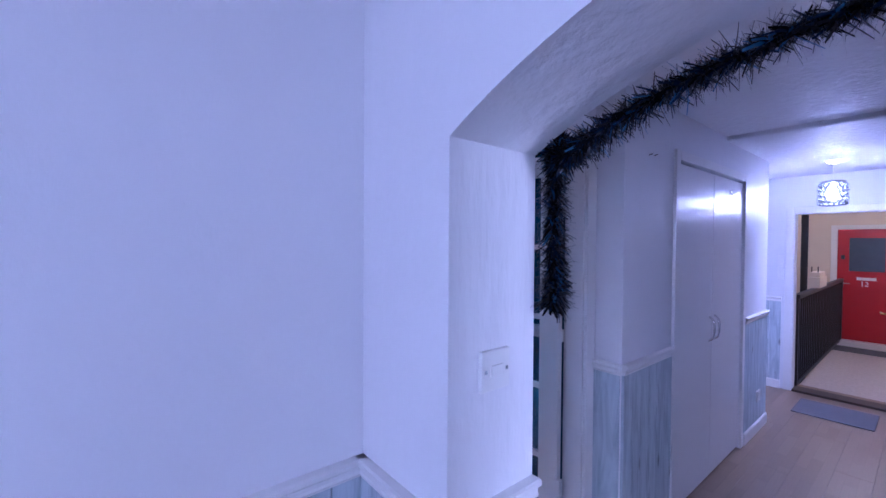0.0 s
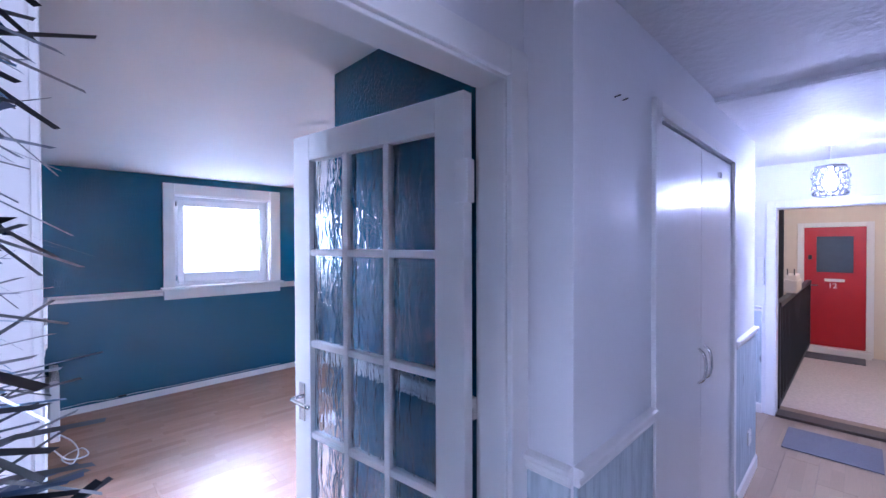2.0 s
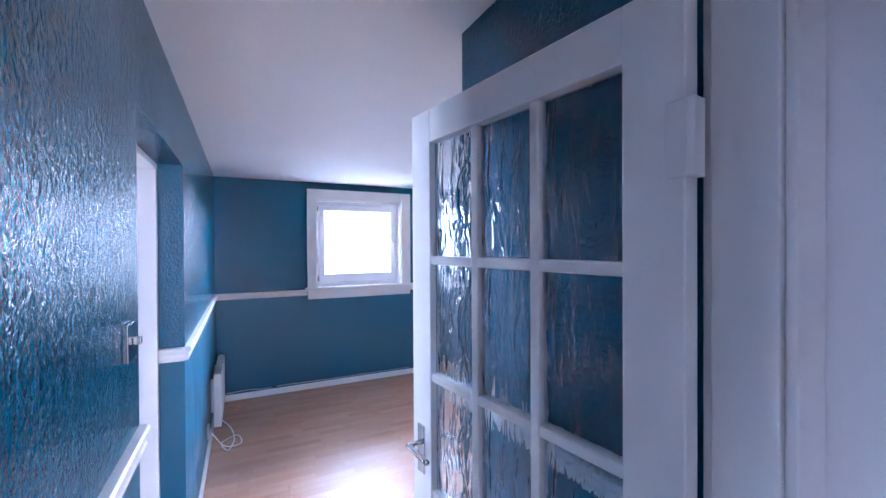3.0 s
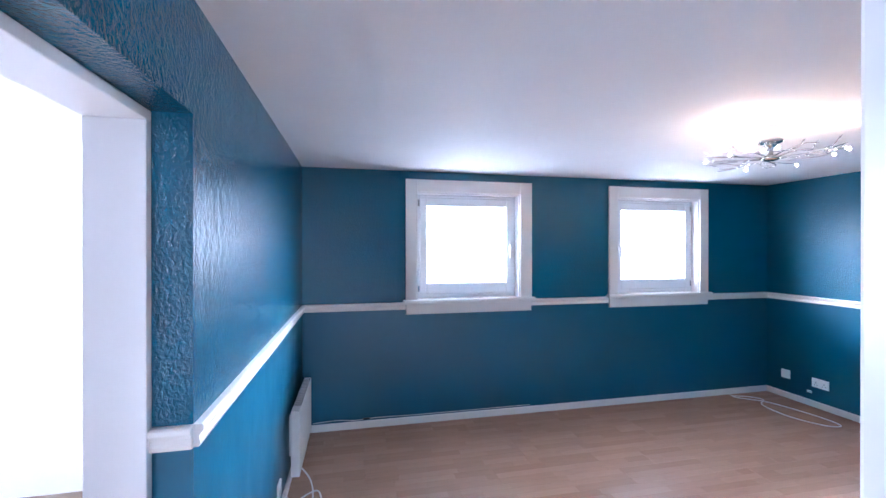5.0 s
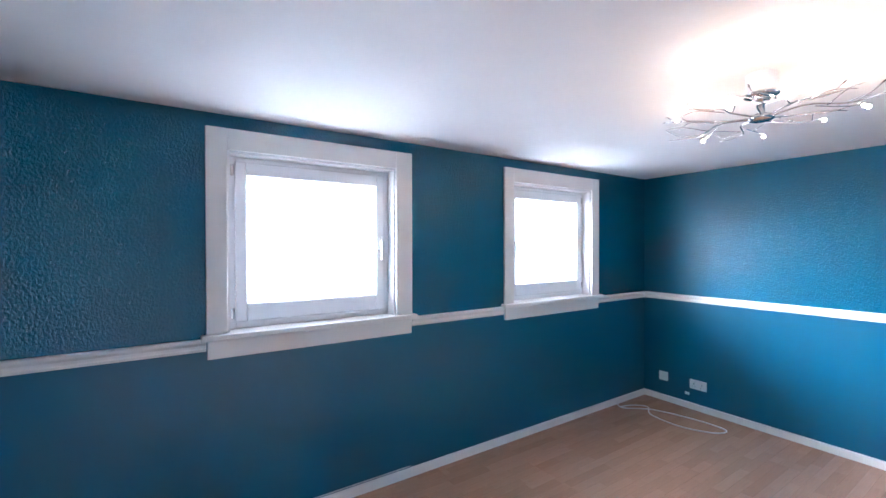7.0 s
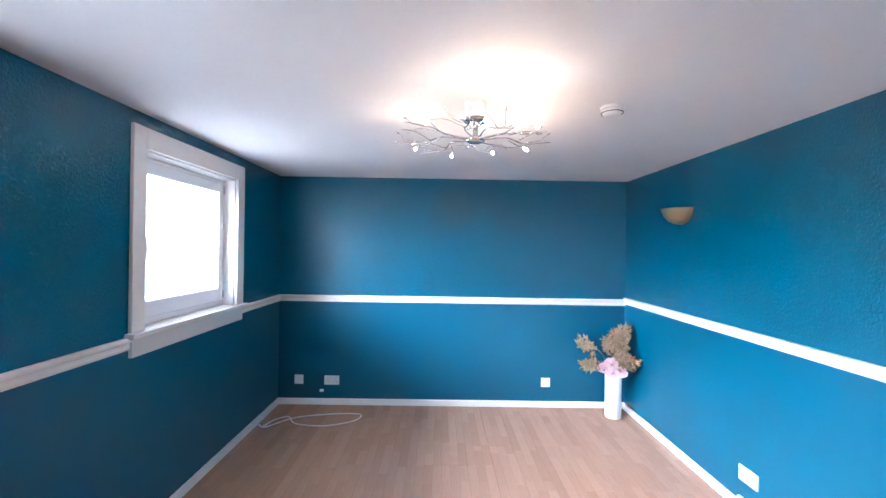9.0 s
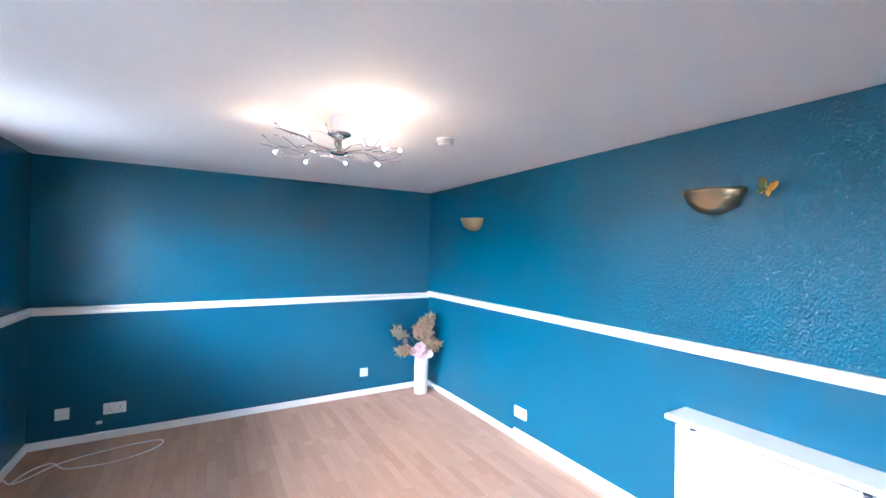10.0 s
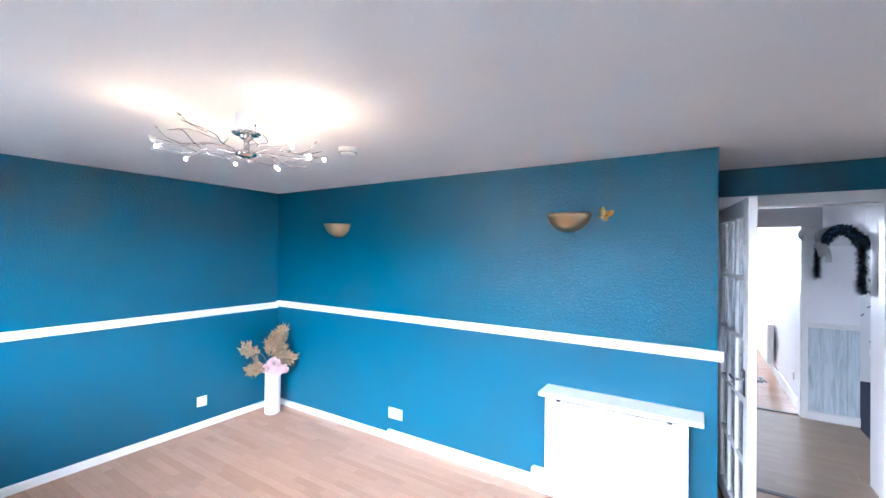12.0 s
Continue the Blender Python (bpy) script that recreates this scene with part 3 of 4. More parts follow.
frame_of("door_frame_1", 1.137, 2.022, 1.452, 1.546, 2.005, "white painted living room door frame", (-1, 1), 0.085)
frame_of("door_frame_2", NY0 + 0.03, NY1 - 0.03, 0.86, 1.008, NZ - 0.031, "white painted recessed door frame", (), along="y")
frame_of("door_frame_3", BX0 + 0.031, BX1 - 0.031, YB - 0.1, YB, 1.97, "white bedroom door frame", (1,), 0.06)
frame_of("door_frame_4", FY0 + 0.031, FY1 - 0.031, XE, XE + 0.12, FZ - 0.031, "white front door frame", (-1,), 0.075, along="y")
frame_of("door_frame_5", 3.331, 4.219, YHS - 0.1, YHS, 1.97, "white hall door frame", (1,), 0.07)
dm = Matrix.Translation((1.965, 1.548, 0.008)) @ Matrix.Rotation(radians(97.6), 4, "Z") @ Matrix.Translation((0, -0.04, 0))


def glazed_door():
    """Fifteen-pane door; its leaf runs along local x from the hinge, hall face towards +y."""
    d = root("door_1", dm, "white fifteen-pane door with rippled glass, standing open", "door", kind="structure")
    W, H, T = 0.838, 1.98, 0.04
    st, top, bot = 0.105, 0.1, 0.1
    leaf = part("leaf", boxes((0, st, 0, T, 0, H), (W - st, W, 0, T, 0, H), (st, W - st, 0, T, H - top, H), (st, W - st, 0, T, 0, bot), bevel=0.003), GLOSS, d)
    cols, rows, bar = 3, 5, 0.026
    cw, rh = (W - 2 * st) / cols, (H - top - bot) / rows
    for i in (1, 2):
        x = st + i * cw
        part("glazing_bar", boxes((x - bar / 2, x + bar / 2, 0.004, T - 0.004, bot, H - top), bevel=0.004), GLOSS, d)
    for j in range(1, rows):
        z = bot + j * rh
        for i in range(cols):
            part("glazing_bar", boxes((st + i * cw + (bar / 2 if i else 0), st + (i + 1) * cw - (bar / 2 if i < 2 else 0), 0.004, T - 0.004, z - bar / 2, z + bar / 2), bevel=0.004), GLOSS, d)
    me = mesh_of("pane", boxes((-cw / 2 + 0.006, cw / 2 - 0.006, -0.002, 0.002, -rh / 2 + 0.006, rh / 2 - 0.006)), CATHEDRAL)
    for i in range(cols):
        for j in range(rows):
            o = shared("pane", me, d, st + (i + 0.5) * cw, T / 2, bot + (j + 0.5) * rh)
            o.visible_shadow = False
    for side in (-1, 1):
        y = T if side > 0 else 0
        a, b = sorted((y, y + side * 0.006))
        h = part("handle", boxes((W - 0.075, W - 0.035, a, b, 0.86, 1.01), bevel=0.002), CHROME, d, "chrome lever handle on a plate")
        part("lever", tube(curve_points([(W - 0.055, y, 0.955), (W - 0.055, y + side * 0.045, 0.955), (W - 0.075, y + side * 0.052, 0.955), (W - 0.165, y + side * 0.05, 0.95)], 6), 0.008), CHROME, h, smooth=True)
    for z in (0.25, 1.67):
        part("hinge", boxes((-0.012, 0.03, T - 0.001, T + 0.003, z, z + 0.12), (-0.016, -0.003, 0.012, T + 0.005, z, z + 0.12), bevel=0.002), GLOSS, d, "white painted hinge")


glazed_door()


def flat_door(name, m, W, H, material, edge, label, handle, parts=True):
    d = root(name, m, label, "door", kind="structure")
    part("leaf", boxes((0.002, W, 0, 0.04, 0, H), bevel=0.002), material, d)
    if edge:
        part("edge", boxes((W + 0.0005, W + 0.006, 0, 0.04, 0, H)), edge, d, "white door edge")
    for s in (-1, 1):
        y = 0.04 if s > 0 else 0.0
        a, b = sorted((y, y + s * 0.006))
        h = part("handle", boxes((W - 0.08, W - 0.04, a, b, 0.88, 1.05), bevel=0.002), handle, d, "metal lever handle")
        part("lever", tube([(W - 0.06, y, 0.98), (W - 0.06, y + s * 0.05, 0.98), (W - 0.16, y + s * 0.055, 0.98)], 0.008), handle, h, smooth=True)
    return d


fd = flat_door("door_2", Matrix.Translation((XE - 0.005, 0.625, 0.01)) @ Matrix.Rotation(radians(183), 4, "Z"), 0.76, 1.88, DARKDOOR, GLOSS, "dark blue front door with white edge, standing open", BRASS)
part("lock_plate", boxes((0.767, 0.77, 0.008, 0.032, 0.82, 1.1)), BRASS, fd, "brass lock plate")
flat_door("door_3", Matrix.Translation((3.332, YHS - 0.06, 0.01)), 0.884, 1.955, GLOSS, None, "closed white hall door", CHROME)

# red door across the landing
rd = root("door_4", Matrix.Translation((9.6, 0, -0.06)), "red painted flat door numbered 12 with obscured glass", "door", kind="structure")
part("leaf", boxes((-0.02, 0.02, 0.72, 1.39, 0.06, 1.86), bevel=0.003), RED, rd)
for d in ((-0.035, 0.0, 1.392, 1.47, -0.03, 1.93), (-0.035, 0.0, 0.64, 0.718, -0.03, 1.93), (-0.035, 0.0, 0.719, 1.391, 1.862, 1.93)):
    part("architrave", boxes(d, bevel=0.004), CREAM, rd)
part("threshold", boxes((-0.16, 0.0, 0.66, 1.45, -0.039, 0.058), bevel=0.004), CREAM, rd, "white stone step")
part("pane", boxes((-0.024, -0.0205, 0.85, 1.25, 1.18, 1.72)), GREYGLASS, rd, "grey obscured glass")
for d in ((-0.03, -0.0205, 1.251, 1.27, 1.16, 1.74), (-0.03, -0.0205, 0.83, 0.849, 1.16, 1.74), (-0.03, -0.0205, 0.849, 1.251, 1.721, 1.74), (-0.03, -0.0205, 0.849, 1.251, 1.16, 1.179)):
    part("bead", boxes(d), RED, rd)
part("letter_plate", boxes((-0.028, -0.0205, 0.94, 1.16, 1.04, 1.085), bevel=0.003), PLASTIC, rd, "white letter plate")
part("knocker", boxes((-0.045, -0.0205, 1.3, 1.345, 1.37, 1.44), bevel=0.008), BLACK, rd, "black door knocker")
hb = part("handle", boxes((-0.03, -0.0205, 1.31, 1.35, 0.9, 1.03), bevel=0.003), CHROME, rd, "chrome handle plate")
part("lever", tube([(-0.03, 1.33, 0.98), (-0.07, 1.33, 0.98), (-0.075, 1.23, 0.98)], 0.008), CHROME, hb)


def lettering(name, text, m, size, material, parent=None, label=""):
    c = bpy.data.curves.new(name, "FONT")
    c.body, c.size, c.extrude, c.align_x = text, size, 0.002, "CENTER"
    o = bpy.data.objects.new(name, c)
    scene.collection.objects.link(o)
    o.matrix_world = m
    dg = bpy.context.evaluated_depsgraph_get()
    me = bpy.data.meshes.new_from_object(o.evaluated_get(dg))
    bpy.data.objects.remove(o)
    me.transform(m)
    me.materials.clear()
    me.materials.append(material)
    ob = new(name, me)
    ob.parent = parent
    return tagged(ob, label)


lettering("number", "12", Matrix.Translation((-0.024, 1.07, 0.945)) @ Euler((radians(90), 0, radians(-90))).to_matrix().to_4x4(), 0.105, PLASTIC, rd, "white number 12")

# landing balustrade, post, mat, box
bl = root("balustrade", Matrix.Translation((6.1, 1.33, -0.1)), "black metal stair balustrade with a dark handrail", "railing")
part("handrail", boxes((0, 3.4, -0.03, 0.03, 1.05, 1.1), bevel=0.008), BLACK, bl)
part("bottom_rail", boxes((0, 3.4, -0.012, 0.012, 0.08, 0.11)), BLACK, bl)
bme = mesh_of("bar", boxes((-0.008, 0.008, -0.008, 0.008, 0.11, 1.05)), BLACK)
for i in range(29):
    shared("bar", bme, bl, 0.06 + i * 0.117, 0, 0)
for x in (0.02, 3.38):
    part("post", boxes((x - 0.02, x + 0.02, -0.02, 0.02, 0, 1.05)), BLACK, bl)
pst = root("stair_post", Matrix.Translation((7.0, 1.36, -0.1)), "black pipe rising beside the stairs", "post")
part("pipe", tube([(0, 0.05, -1.0), (0, 0.05, 2.54)], 0.035, 12), BLACK, pst)
part("pipe", tube([(0.6, 0.5, -1.0), (0.3, 0.25, 2.54)], 0.09, 12), BLACK, pst)
lb = root("newel_block", Matrix.Translation((7.35, 1.33, 1.0)), "pale stone block with spikes on the handrail", "block")
part("block", boxes((-0.25, 0.25, -0.06, 0.06, 0.002, 0.14), bevel=0.01), MUD, lb)
part("block", boxes((-0.2, 0.2, -0.05, 0.05, 0.141, 0.2), bevel=0.01), MUD, lb)
for y in (-0.03, 0.03):
    part("spike", boxes((-0.19, -0.18, y - 0.005, y + 0.005, 0.2, 0.27)), BLACK, lb)
solid("red_door_mat", boxes((9.02, 9.42, 0.72, 1.36, -0.1, -0.085), bevel=0.004), MATGREY, "dark grey door mat on the landing", "door mat", "thing")
solid("hall_door_mat", boxes((5.15, 5.62, 0.66, 1.2, 0.0, 0.01), bevel=0.003), MATGREY, "grey door mat inside the front door", "door mat", "thing")
solid("threshold", boxes((XE - 0.03, XE + 0.15, FY0 + 0.03, FY1 - 0.03, -0.009, 0.022), bevel=0.005), DARKSTRIP, "dark front door threshold", "threshold")
solid("threshold_living", boxes((1.138, 2.02, 1.5, 1.545, -0.002, 0.006), bevel=0.002), DARKSTRIP, "dark metal threshold strip", "threshold")
solid("threshold_bedroom", boxes((BX0 + 0.03, BX1 - 0.03, YB - 0.09, YB - 0.04, -0.002, 0.006), bevel=0.002), DARKSTRIP, "dark metal threshold strip", "threshold")


# ---- hall things ----
cb = root("cupboard", Matrix.Translation((CX0, YH, 0)), "white gloss built-in double-door hall cupboard, one leaf ajar", "cupboard")
W = CX1 - CX0
for d in ((-0.055, 0.0, -0.018, -0.001, 0, CZ + 0.055), (W, W + 0.055, -0.018, -0.001, 0, CZ + 0.055), (0.0005, W - 0.0005, -0.018, -0.001, CZ, CZ + 0.055)):
    part("architrave", boxes(d, bevel=0.003), GLOSS, cb)
for x0, x1, hx, ang in ((0.006, W / 2 - 0.012, W / 2 - 0.06, -2.0), (W / 2 - 0.008, W - 0.006, W / 2 + 0.035, 0.0)):
    lf = part("door", boxes((x0, x1, 0.002, 0.024, 0.02, CZ - 0.012), bevel=0.002), GLOSS, cb)
    part("handle", tube(curve_points([(hx, 0.002, 0.92), (hx, -0.022, 0.945), (hx, -0.03, 1.0), (hx, -0.022, 1.055), (hx, 0.002, 1.08)], 5), 0.0065), CHROME, lf, "curved chrome handle", True)
part("catch", boxes((W - 0.32, W - 0.29, -0.012, 0.003, 1.9, 1.93), bevel=0.003), CHROME, cb, "small metal catch")

pl = root("pendant_lamp", Matrix.Translation((5.0, 0.93, 2.265)), "clear beaded crystal pendant lamp, lit", "lamp")
part("rose", lathe([(0.0, 0.0), (0.045, 0.0), (0.04, -0.02), (0.012, -0.03), (0.0, -0.03)], 20), PLASTIC, pl, smooth=True)
part("cord", tube([(0, 0, -0.03), (0, 0, -0.17)], 0.003), PLASTIC, pl)
sh = part("shade", lathe([(0.03, -0.17), (0.082, -0.175), (0.085, -0.19), (0.08, -0.19), (0.03, -0.18)], 28), CHROME, pl)
bead = lathe([(0.0, 0.016), (0.011, 0.011), (0.016, 0.0), (0.011, -0.011), (0.0, -0.016)], 8)
bmesh_bead = mesh_of("bead", bead, CRYSTAL, True)
for k in range(5):
    for i in range(18):
        a = 2 * math.pi * (i + 0.5 * (k % 2)) / 18
        r = 0.082 + (0.007 if k % 2 else 0)
        shared("bead", bmesh_bead, pl, r * math.cos(a), r * math.sin(a), -0.21 - 0.038 * k)
for z in (-0.228, -0.266, -0.304, -0.342, -0.38):
    part("ring", lathe([(0.078, z), (0.081, z + 0.002), (0.083, z), (0.081, z - 0.002), (0.078, z)], 28), CHROME, pl)
bulb = part("bulb", lathe([(0.0, -0.345), (0.03, -0.33), (0.042, -0.295), (0.032, -0.255), (0.012, -0.225), (0.012, -0.18), (0.0, -0.18)], 16), HALLBULB, pl, "lit bulb", True)
bulb.visible_shadow = False

ic = root("intercom", Matrix.Translation((4.72, YHS, 1.12)), "white wall intercom handset", "intercom")
part("body", boxes((0, 0.1, 0, 0.035, 0.02, 0.3), bevel=0.006), PLASTIC, ic)
part("handset", boxes((0.02, 0.075, 0.036, 0.065, 0.01, 0.31), bevel=0.012), PLASTIC, ic)
part("cord", tube(curve_points([(0.05, 0.05, 0.01), (0.06, 0.06, -0.06), (0.1, 0.05, -0.08), (0.09, 0.02, 0.02)], 6), 0.005), PLASTIC, ic)

sw = root("light_switch", Matrix.Translation((0.915, 1.0, 1.275)), "white single wall switch plate on the arch jamb", "switch")
part("plate", boxes((-0.045, 0.045, -0.012, 0, -0.045, 0.045), bevel=0.003), PLASTIC, sw)
part("rocker", boxes((-0.02, 0.02, -0.017, -0.0125, -0.013, 0.013), bevel=0.002), PLASTIC, sw)
for x in (-0.033, 0.033):
    part("screw", boxes((x - 0.004, x + 0.004, -0.0135, -0.0122, -0.004, 0.004)), CHROME, sw)


def tinsel_bush(path, strands, length, seed):
    """A fluffy garland: thin bent foil strips standing out all round a cord."""
    rng = random.Random(seed)
    verts, faces = [], []
    for _ in range(strands):
        f = rng.random() * (len(path) - 1.001)
        i = int(f)
        p = path[i].lerp(path[i + 1], f - i)
        d = (path[i + 1] - path[i]).normalized()
        o = d.orthogonal().normalized()
        o.rotate(Matrix.Rotation(rng.random() * 6.283, 3, d))
        o = (o + d * rng.uniform(-0.9, 0.9)).normalized()
        s = o.cross(d).normalized() * rng.uniform(0.0022, 0.0046)
        L = length * rng.uniform(0.45, 1.15) * (1.1 - 0.1 * min(1.0, f / 35))
        bend = Vector((rng.uniform(-1, 1), rng.uniform(-1, 1), rng.uniform(-1.4, 0.3))) * L * 0.3
        n = len(verts)
        for k in range(4):
            t = k / 3
            q = p + o * (L * t) + bend * t * t
            w = s * (1 - 0.5 * t)
            verts += [tuple(q - w), tuple(q + w)]
        faces += [(n + 2 * k, n + 2 * k + 1, n + 2 * k + 3, n + 2 * k + 2) for k in range(3)]
    return verts, faces


def garland(name, knots, strands, length, seed, label):
    g = root(name, Matrix.Translation(knots[0]), label, "tinsel")
    base = Vector(knots[0])
    path = [Vector(p) - base for p in curve_points(knots, 10)]
    v, f = tinsel_bush(path, strands, length, seed)
    me = bpy.data.meshes.new("fringe")
    me.from_pydata(v, [], f)
    me.materials.append(TINSEL)
    o = new("fringe", me)
    o.parent = g
    tagged(o, kind="stuff")
    part("cord", tube(path, 0.004, 6), BLACK, g)
    return g


ARCH_Z = [(y, 1.95 - 1.36 + math.sqrt(1.36 ** 2 - (y - 0.32) ** 2)) for y in (0.93, 0.8, 0.6, 0.4, 0.2, 0.0, -0.2, -0.3)]
garland("tinsel_garland", [(1.09, 0.968, 1.41), (1.102, 0.968, 1.46), (1.096, 0.97, 1.56), (1.1, 0.972, 1.7), (1.09, 0.96, 1.79)] + [(1.085, y, z - 0.045) for y, z in ARCH_Z] + [(1.1, -0.335, 1.68), (1.11, -0.33, 1.56), (1.105, -0.33, 1.46)], 13500, 0.044, 3, "dark blue-black tinsel garland draped round the arch")

def ribbon(points, width, thick=0.0015):
    """A flat ribbon along points, its width along y and z mixed so that it turns a little."""
    bm = bmesh.new()
    pts = [Vector(p) for p in points]
    rows = []
    for i, p in enumerate(pts):
        d = (pts[min(i + 1, len(pts) - 1)] - pts[max(i - 1, 0)]).normalized()
        w = d.cross(Vector((0, 1, 0)))
        w = (w.normalized() + Vector((0, 0.5, 0))).normalized() * width / 2
        rows.append([bm.verts.new(p - w), bm.verts.new(p + w)])
    for r0, r1 in zip(rows, rows[1:]):
        bm.faces.new((r0[0], r0[1], r1[1], r1[0]))
    bmesh.ops.solidify(bm, geom=bm.faces[:], thickness=thick)
    return bm


bow = root("ribbon_bow", Matrix.Translation((1.14, -0.14, 1.87)) @ Matrix.Scale(1.4, 4), "silver gauze ribbon bow on the tinsel", "bow")
for s in (-1, 1):
    part("loop", ribbon(curve_points([(0, 0, 0), (s * 0.045, 0.02, 0.03), (s * 0.085, 0.03, 0.02), (s * 0.08, 0.01, -0.015), (0, 0.004, -0.004)], 6), 0.05), RIBBON, bow, smooth=True)
part("tail", ribbon(curve_points([(0, 0.002, 0), (-0.02, 0.012, -0.05), (-0.05, 0.008, -0.12), (-0.055, 0.012, -0.19)], 6), 0.045), RIBBON, bow, smooth=True)
part("tail", ribbon(curve_points([(0, 0.004, 0), (0.0, 0.014, -0.06), (-0.02, 0.01, -0.15)], 6), 0.04), RIBBON, bow, smooth=True)
part("knot", lathe([(0.0, -0.018), (0.014, -0.014), (0.017, 0.0), (0.014, 0.014), (0.0, 0.018)], 14), RIBBON, bow, smooth=True)

# ---- living room things ----


def socket(name, m, w, gang, label):
    """Wall plate in local x, z, its face towards +y."""
    s = root(name, m, label, "socket")
    part("plate", boxes((-w / 2, w / 2, 0, 0.012, -0.045, 0.045), bevel=0.003), PLASTIC, s)
    for i in range(gang):
        c = (i - (gang - 1) / 2) * 0.072
        part("rocker", boxes((c + 0.008, c + 0.022, 0.0125, 0.016, 0.008, 0.03), bevel=0.001), PLASTIC, s)
        part("pin_hole", boxes((c - 0.003, c + 0.003, 0.0122, 0.0128, 0.0, 0.01), (c - 0.016, c - 0.008, 0.0122, 0.0128, -0.022, -0.017), (c + 0.008, c + 0.016, 0.0122, 0.0128, -0.022, -0.017)), BLACK, s)
    return s


EASTF = Matrix.Rotation(radians(90), 4, "Z")
socket("wall_socket", Matrix.Translation((XR, 5.64, 0.25)) @ EASTF, 0.088, 0, "white single blank wall plate on the teal wall")
socket("wall_socket", Matrix.Translation((XR, 5.31, 0.245)) @ EASTF, 0.15, 2, "white double wall socket on the teal wall")
socket("wall_socket", Matrix.Translation((XR, 3.155, 0.25)) @ EASTF, 0.088, 1, "white single wall socket near the vase")
socket("wall_socket", Matrix.Translation((4.375, YS, 0.24)), 0.15, 2, "white double wall socket above the thick skirting")
socket("wall_socket", Matrix.Translation((XL, 4.72, 0.17)) @ Matrix.Rotation(radians(-90), 4, "Z"), 0.088, 1, "white single wall socket under the heater")
sl = root("light_switch", Matrix.Translation((XL, 2.37, 1.35)), "brushed metal dimmer switch on the teal wall", "switch")
part("plate", boxes((0, 0.012, -0.045, 0.045, -0.045, 0.045), bevel=0.002), CHROME, sl)
part("toggle", boxes((0.0125, 0.03, -0.006, 0.006, -0.01, 0.01), bevel=0.003), CHROME, sl)
cl = root("cable_clip", Matrix.Translation((XR, 5.41, 0.14)), "small white cable outlet above the skirting", "cable outlet")
part("clip", boxes((-0.012, 0, -0.02, 0.02, -0.012, 0.012), bevel=0.003), PLASTIC, cl)


def wall_light(m, label):
    s = root("wall_light", m, label, "wall light", "wall lights")
    outer = [(0.0, 0.0), (0.05, 0.006), (0.095, 0.03), (0.126, 0.066), (0.142, 0.105), (0.146, 0.125), (0.141, 0.125), (0.122, 0.068), (0.09, 0.035), (0.0, 0.006)]
    part("bowl", lathe(outer, 28, math.pi), GOLD, s, smooth=True)
    part("back_plate", boxes((-0.05, 0.05, 0.001, 0.012, 0.03, 0.12), bevel=0.002), GOLD, s)
    part("lamp_holder", tube([(0, 0.05, 0.03), (0, 0.05, 0.1)], 0.014, 12), PLASTIC, s)
    return s


wall_light(Matrix.Translation((5.1, YS, 1.8)), "gold half-bowl wall uplighter, unlit, near the corner")
wall_light(Matrix.Translation((2.88, YS, 1.81)), "gold half-bowl wall uplighter, unlit, beside a butterfly")
bf = root("butterfly_ornament", Matrix.Translation((2.64, YS + 0.012, 1.915)) @ Matrix.Rotation(radians(-25), 4, "Y"), "shiny gold butterfly ornament on the wall", "ornament")
for s in (-1, 1):
    for up, r in ((1, 0.045), (-1, 0.03)):
        bm = bmesh.new()
        ring = [bm.verts.new((s * (0.004 + r * (0.5 + 0.5 * math.cos(a)) * 0.85), 0.012 + 0.5 * r * (0.5 + 0.5 * math.cos(a)), up * r * (0.45 + 0.55 * math.sin(a) + 0.25 * math.cos(a)))) for a in [2 * math.pi * k / 14 for k in range(14)]]
        f = bm.faces.new(ring)
        ext = bmesh.ops.extrude_face_region(bm, geom=[f])
        bmesh.ops.translate(bm, vec=(0, 0.002, 0), verts=[v for v in ext["geom"] if isinstance(v, bmesh.types.BMVert)])
        part("wing", bm, BRASS, bf)
part("body", lathe([(0.0, -0.035), (0.004, -0.03), (0.006, 0.0), (0.005, 0.025), (0.0, 0.035)], 10), BRASS, bf, smooth=True)

rc = root("radiator_cover", Matrix.Translation((2.17, YS, 0)), "white wall heater with a plain front panel and shelf", "radiator cover")
part("front_panel", boxes((0, 0.82, 0.125, 0.15, 0.06, 0.695), bevel=0.003), GLOSS, rc)
part("shelf", boxes((-0.075, 0.85, 0.002, 0.205, 0.722, 0.752), bevel=0.008), GLOSS, rc)
# Body, brackets and feet are painted dark to stand in for the shaded gap.
part("heater_body", boxes((0.04, 0.78, 0.004, 0.1245, 0.08, 0.66), bevel=0.006), DARKDOOR, rc, "assumed heater body, coloured dark for the shaded gap behind the panel")
for x in (0.08, 0.72):
    part("bracket", boxes((x, x + 0.025, 0.003, 0.15, 0.681, 0.7215)), DARKDOOR, rc)
    part("foot", boxes((x, x + 0.03, 0.03, 0.12, 0.0, 0.08)), DARKDOOR, rc)
jb = root("pipe_box", Matrix.Translation((3.02, YS, 0)), "white boxed pipe end beside the heater", "pipe box")
part("box", boxes((0, 0.1, 0, 0.05, 0, 0.155), bevel=0.004), CREAM, jb)

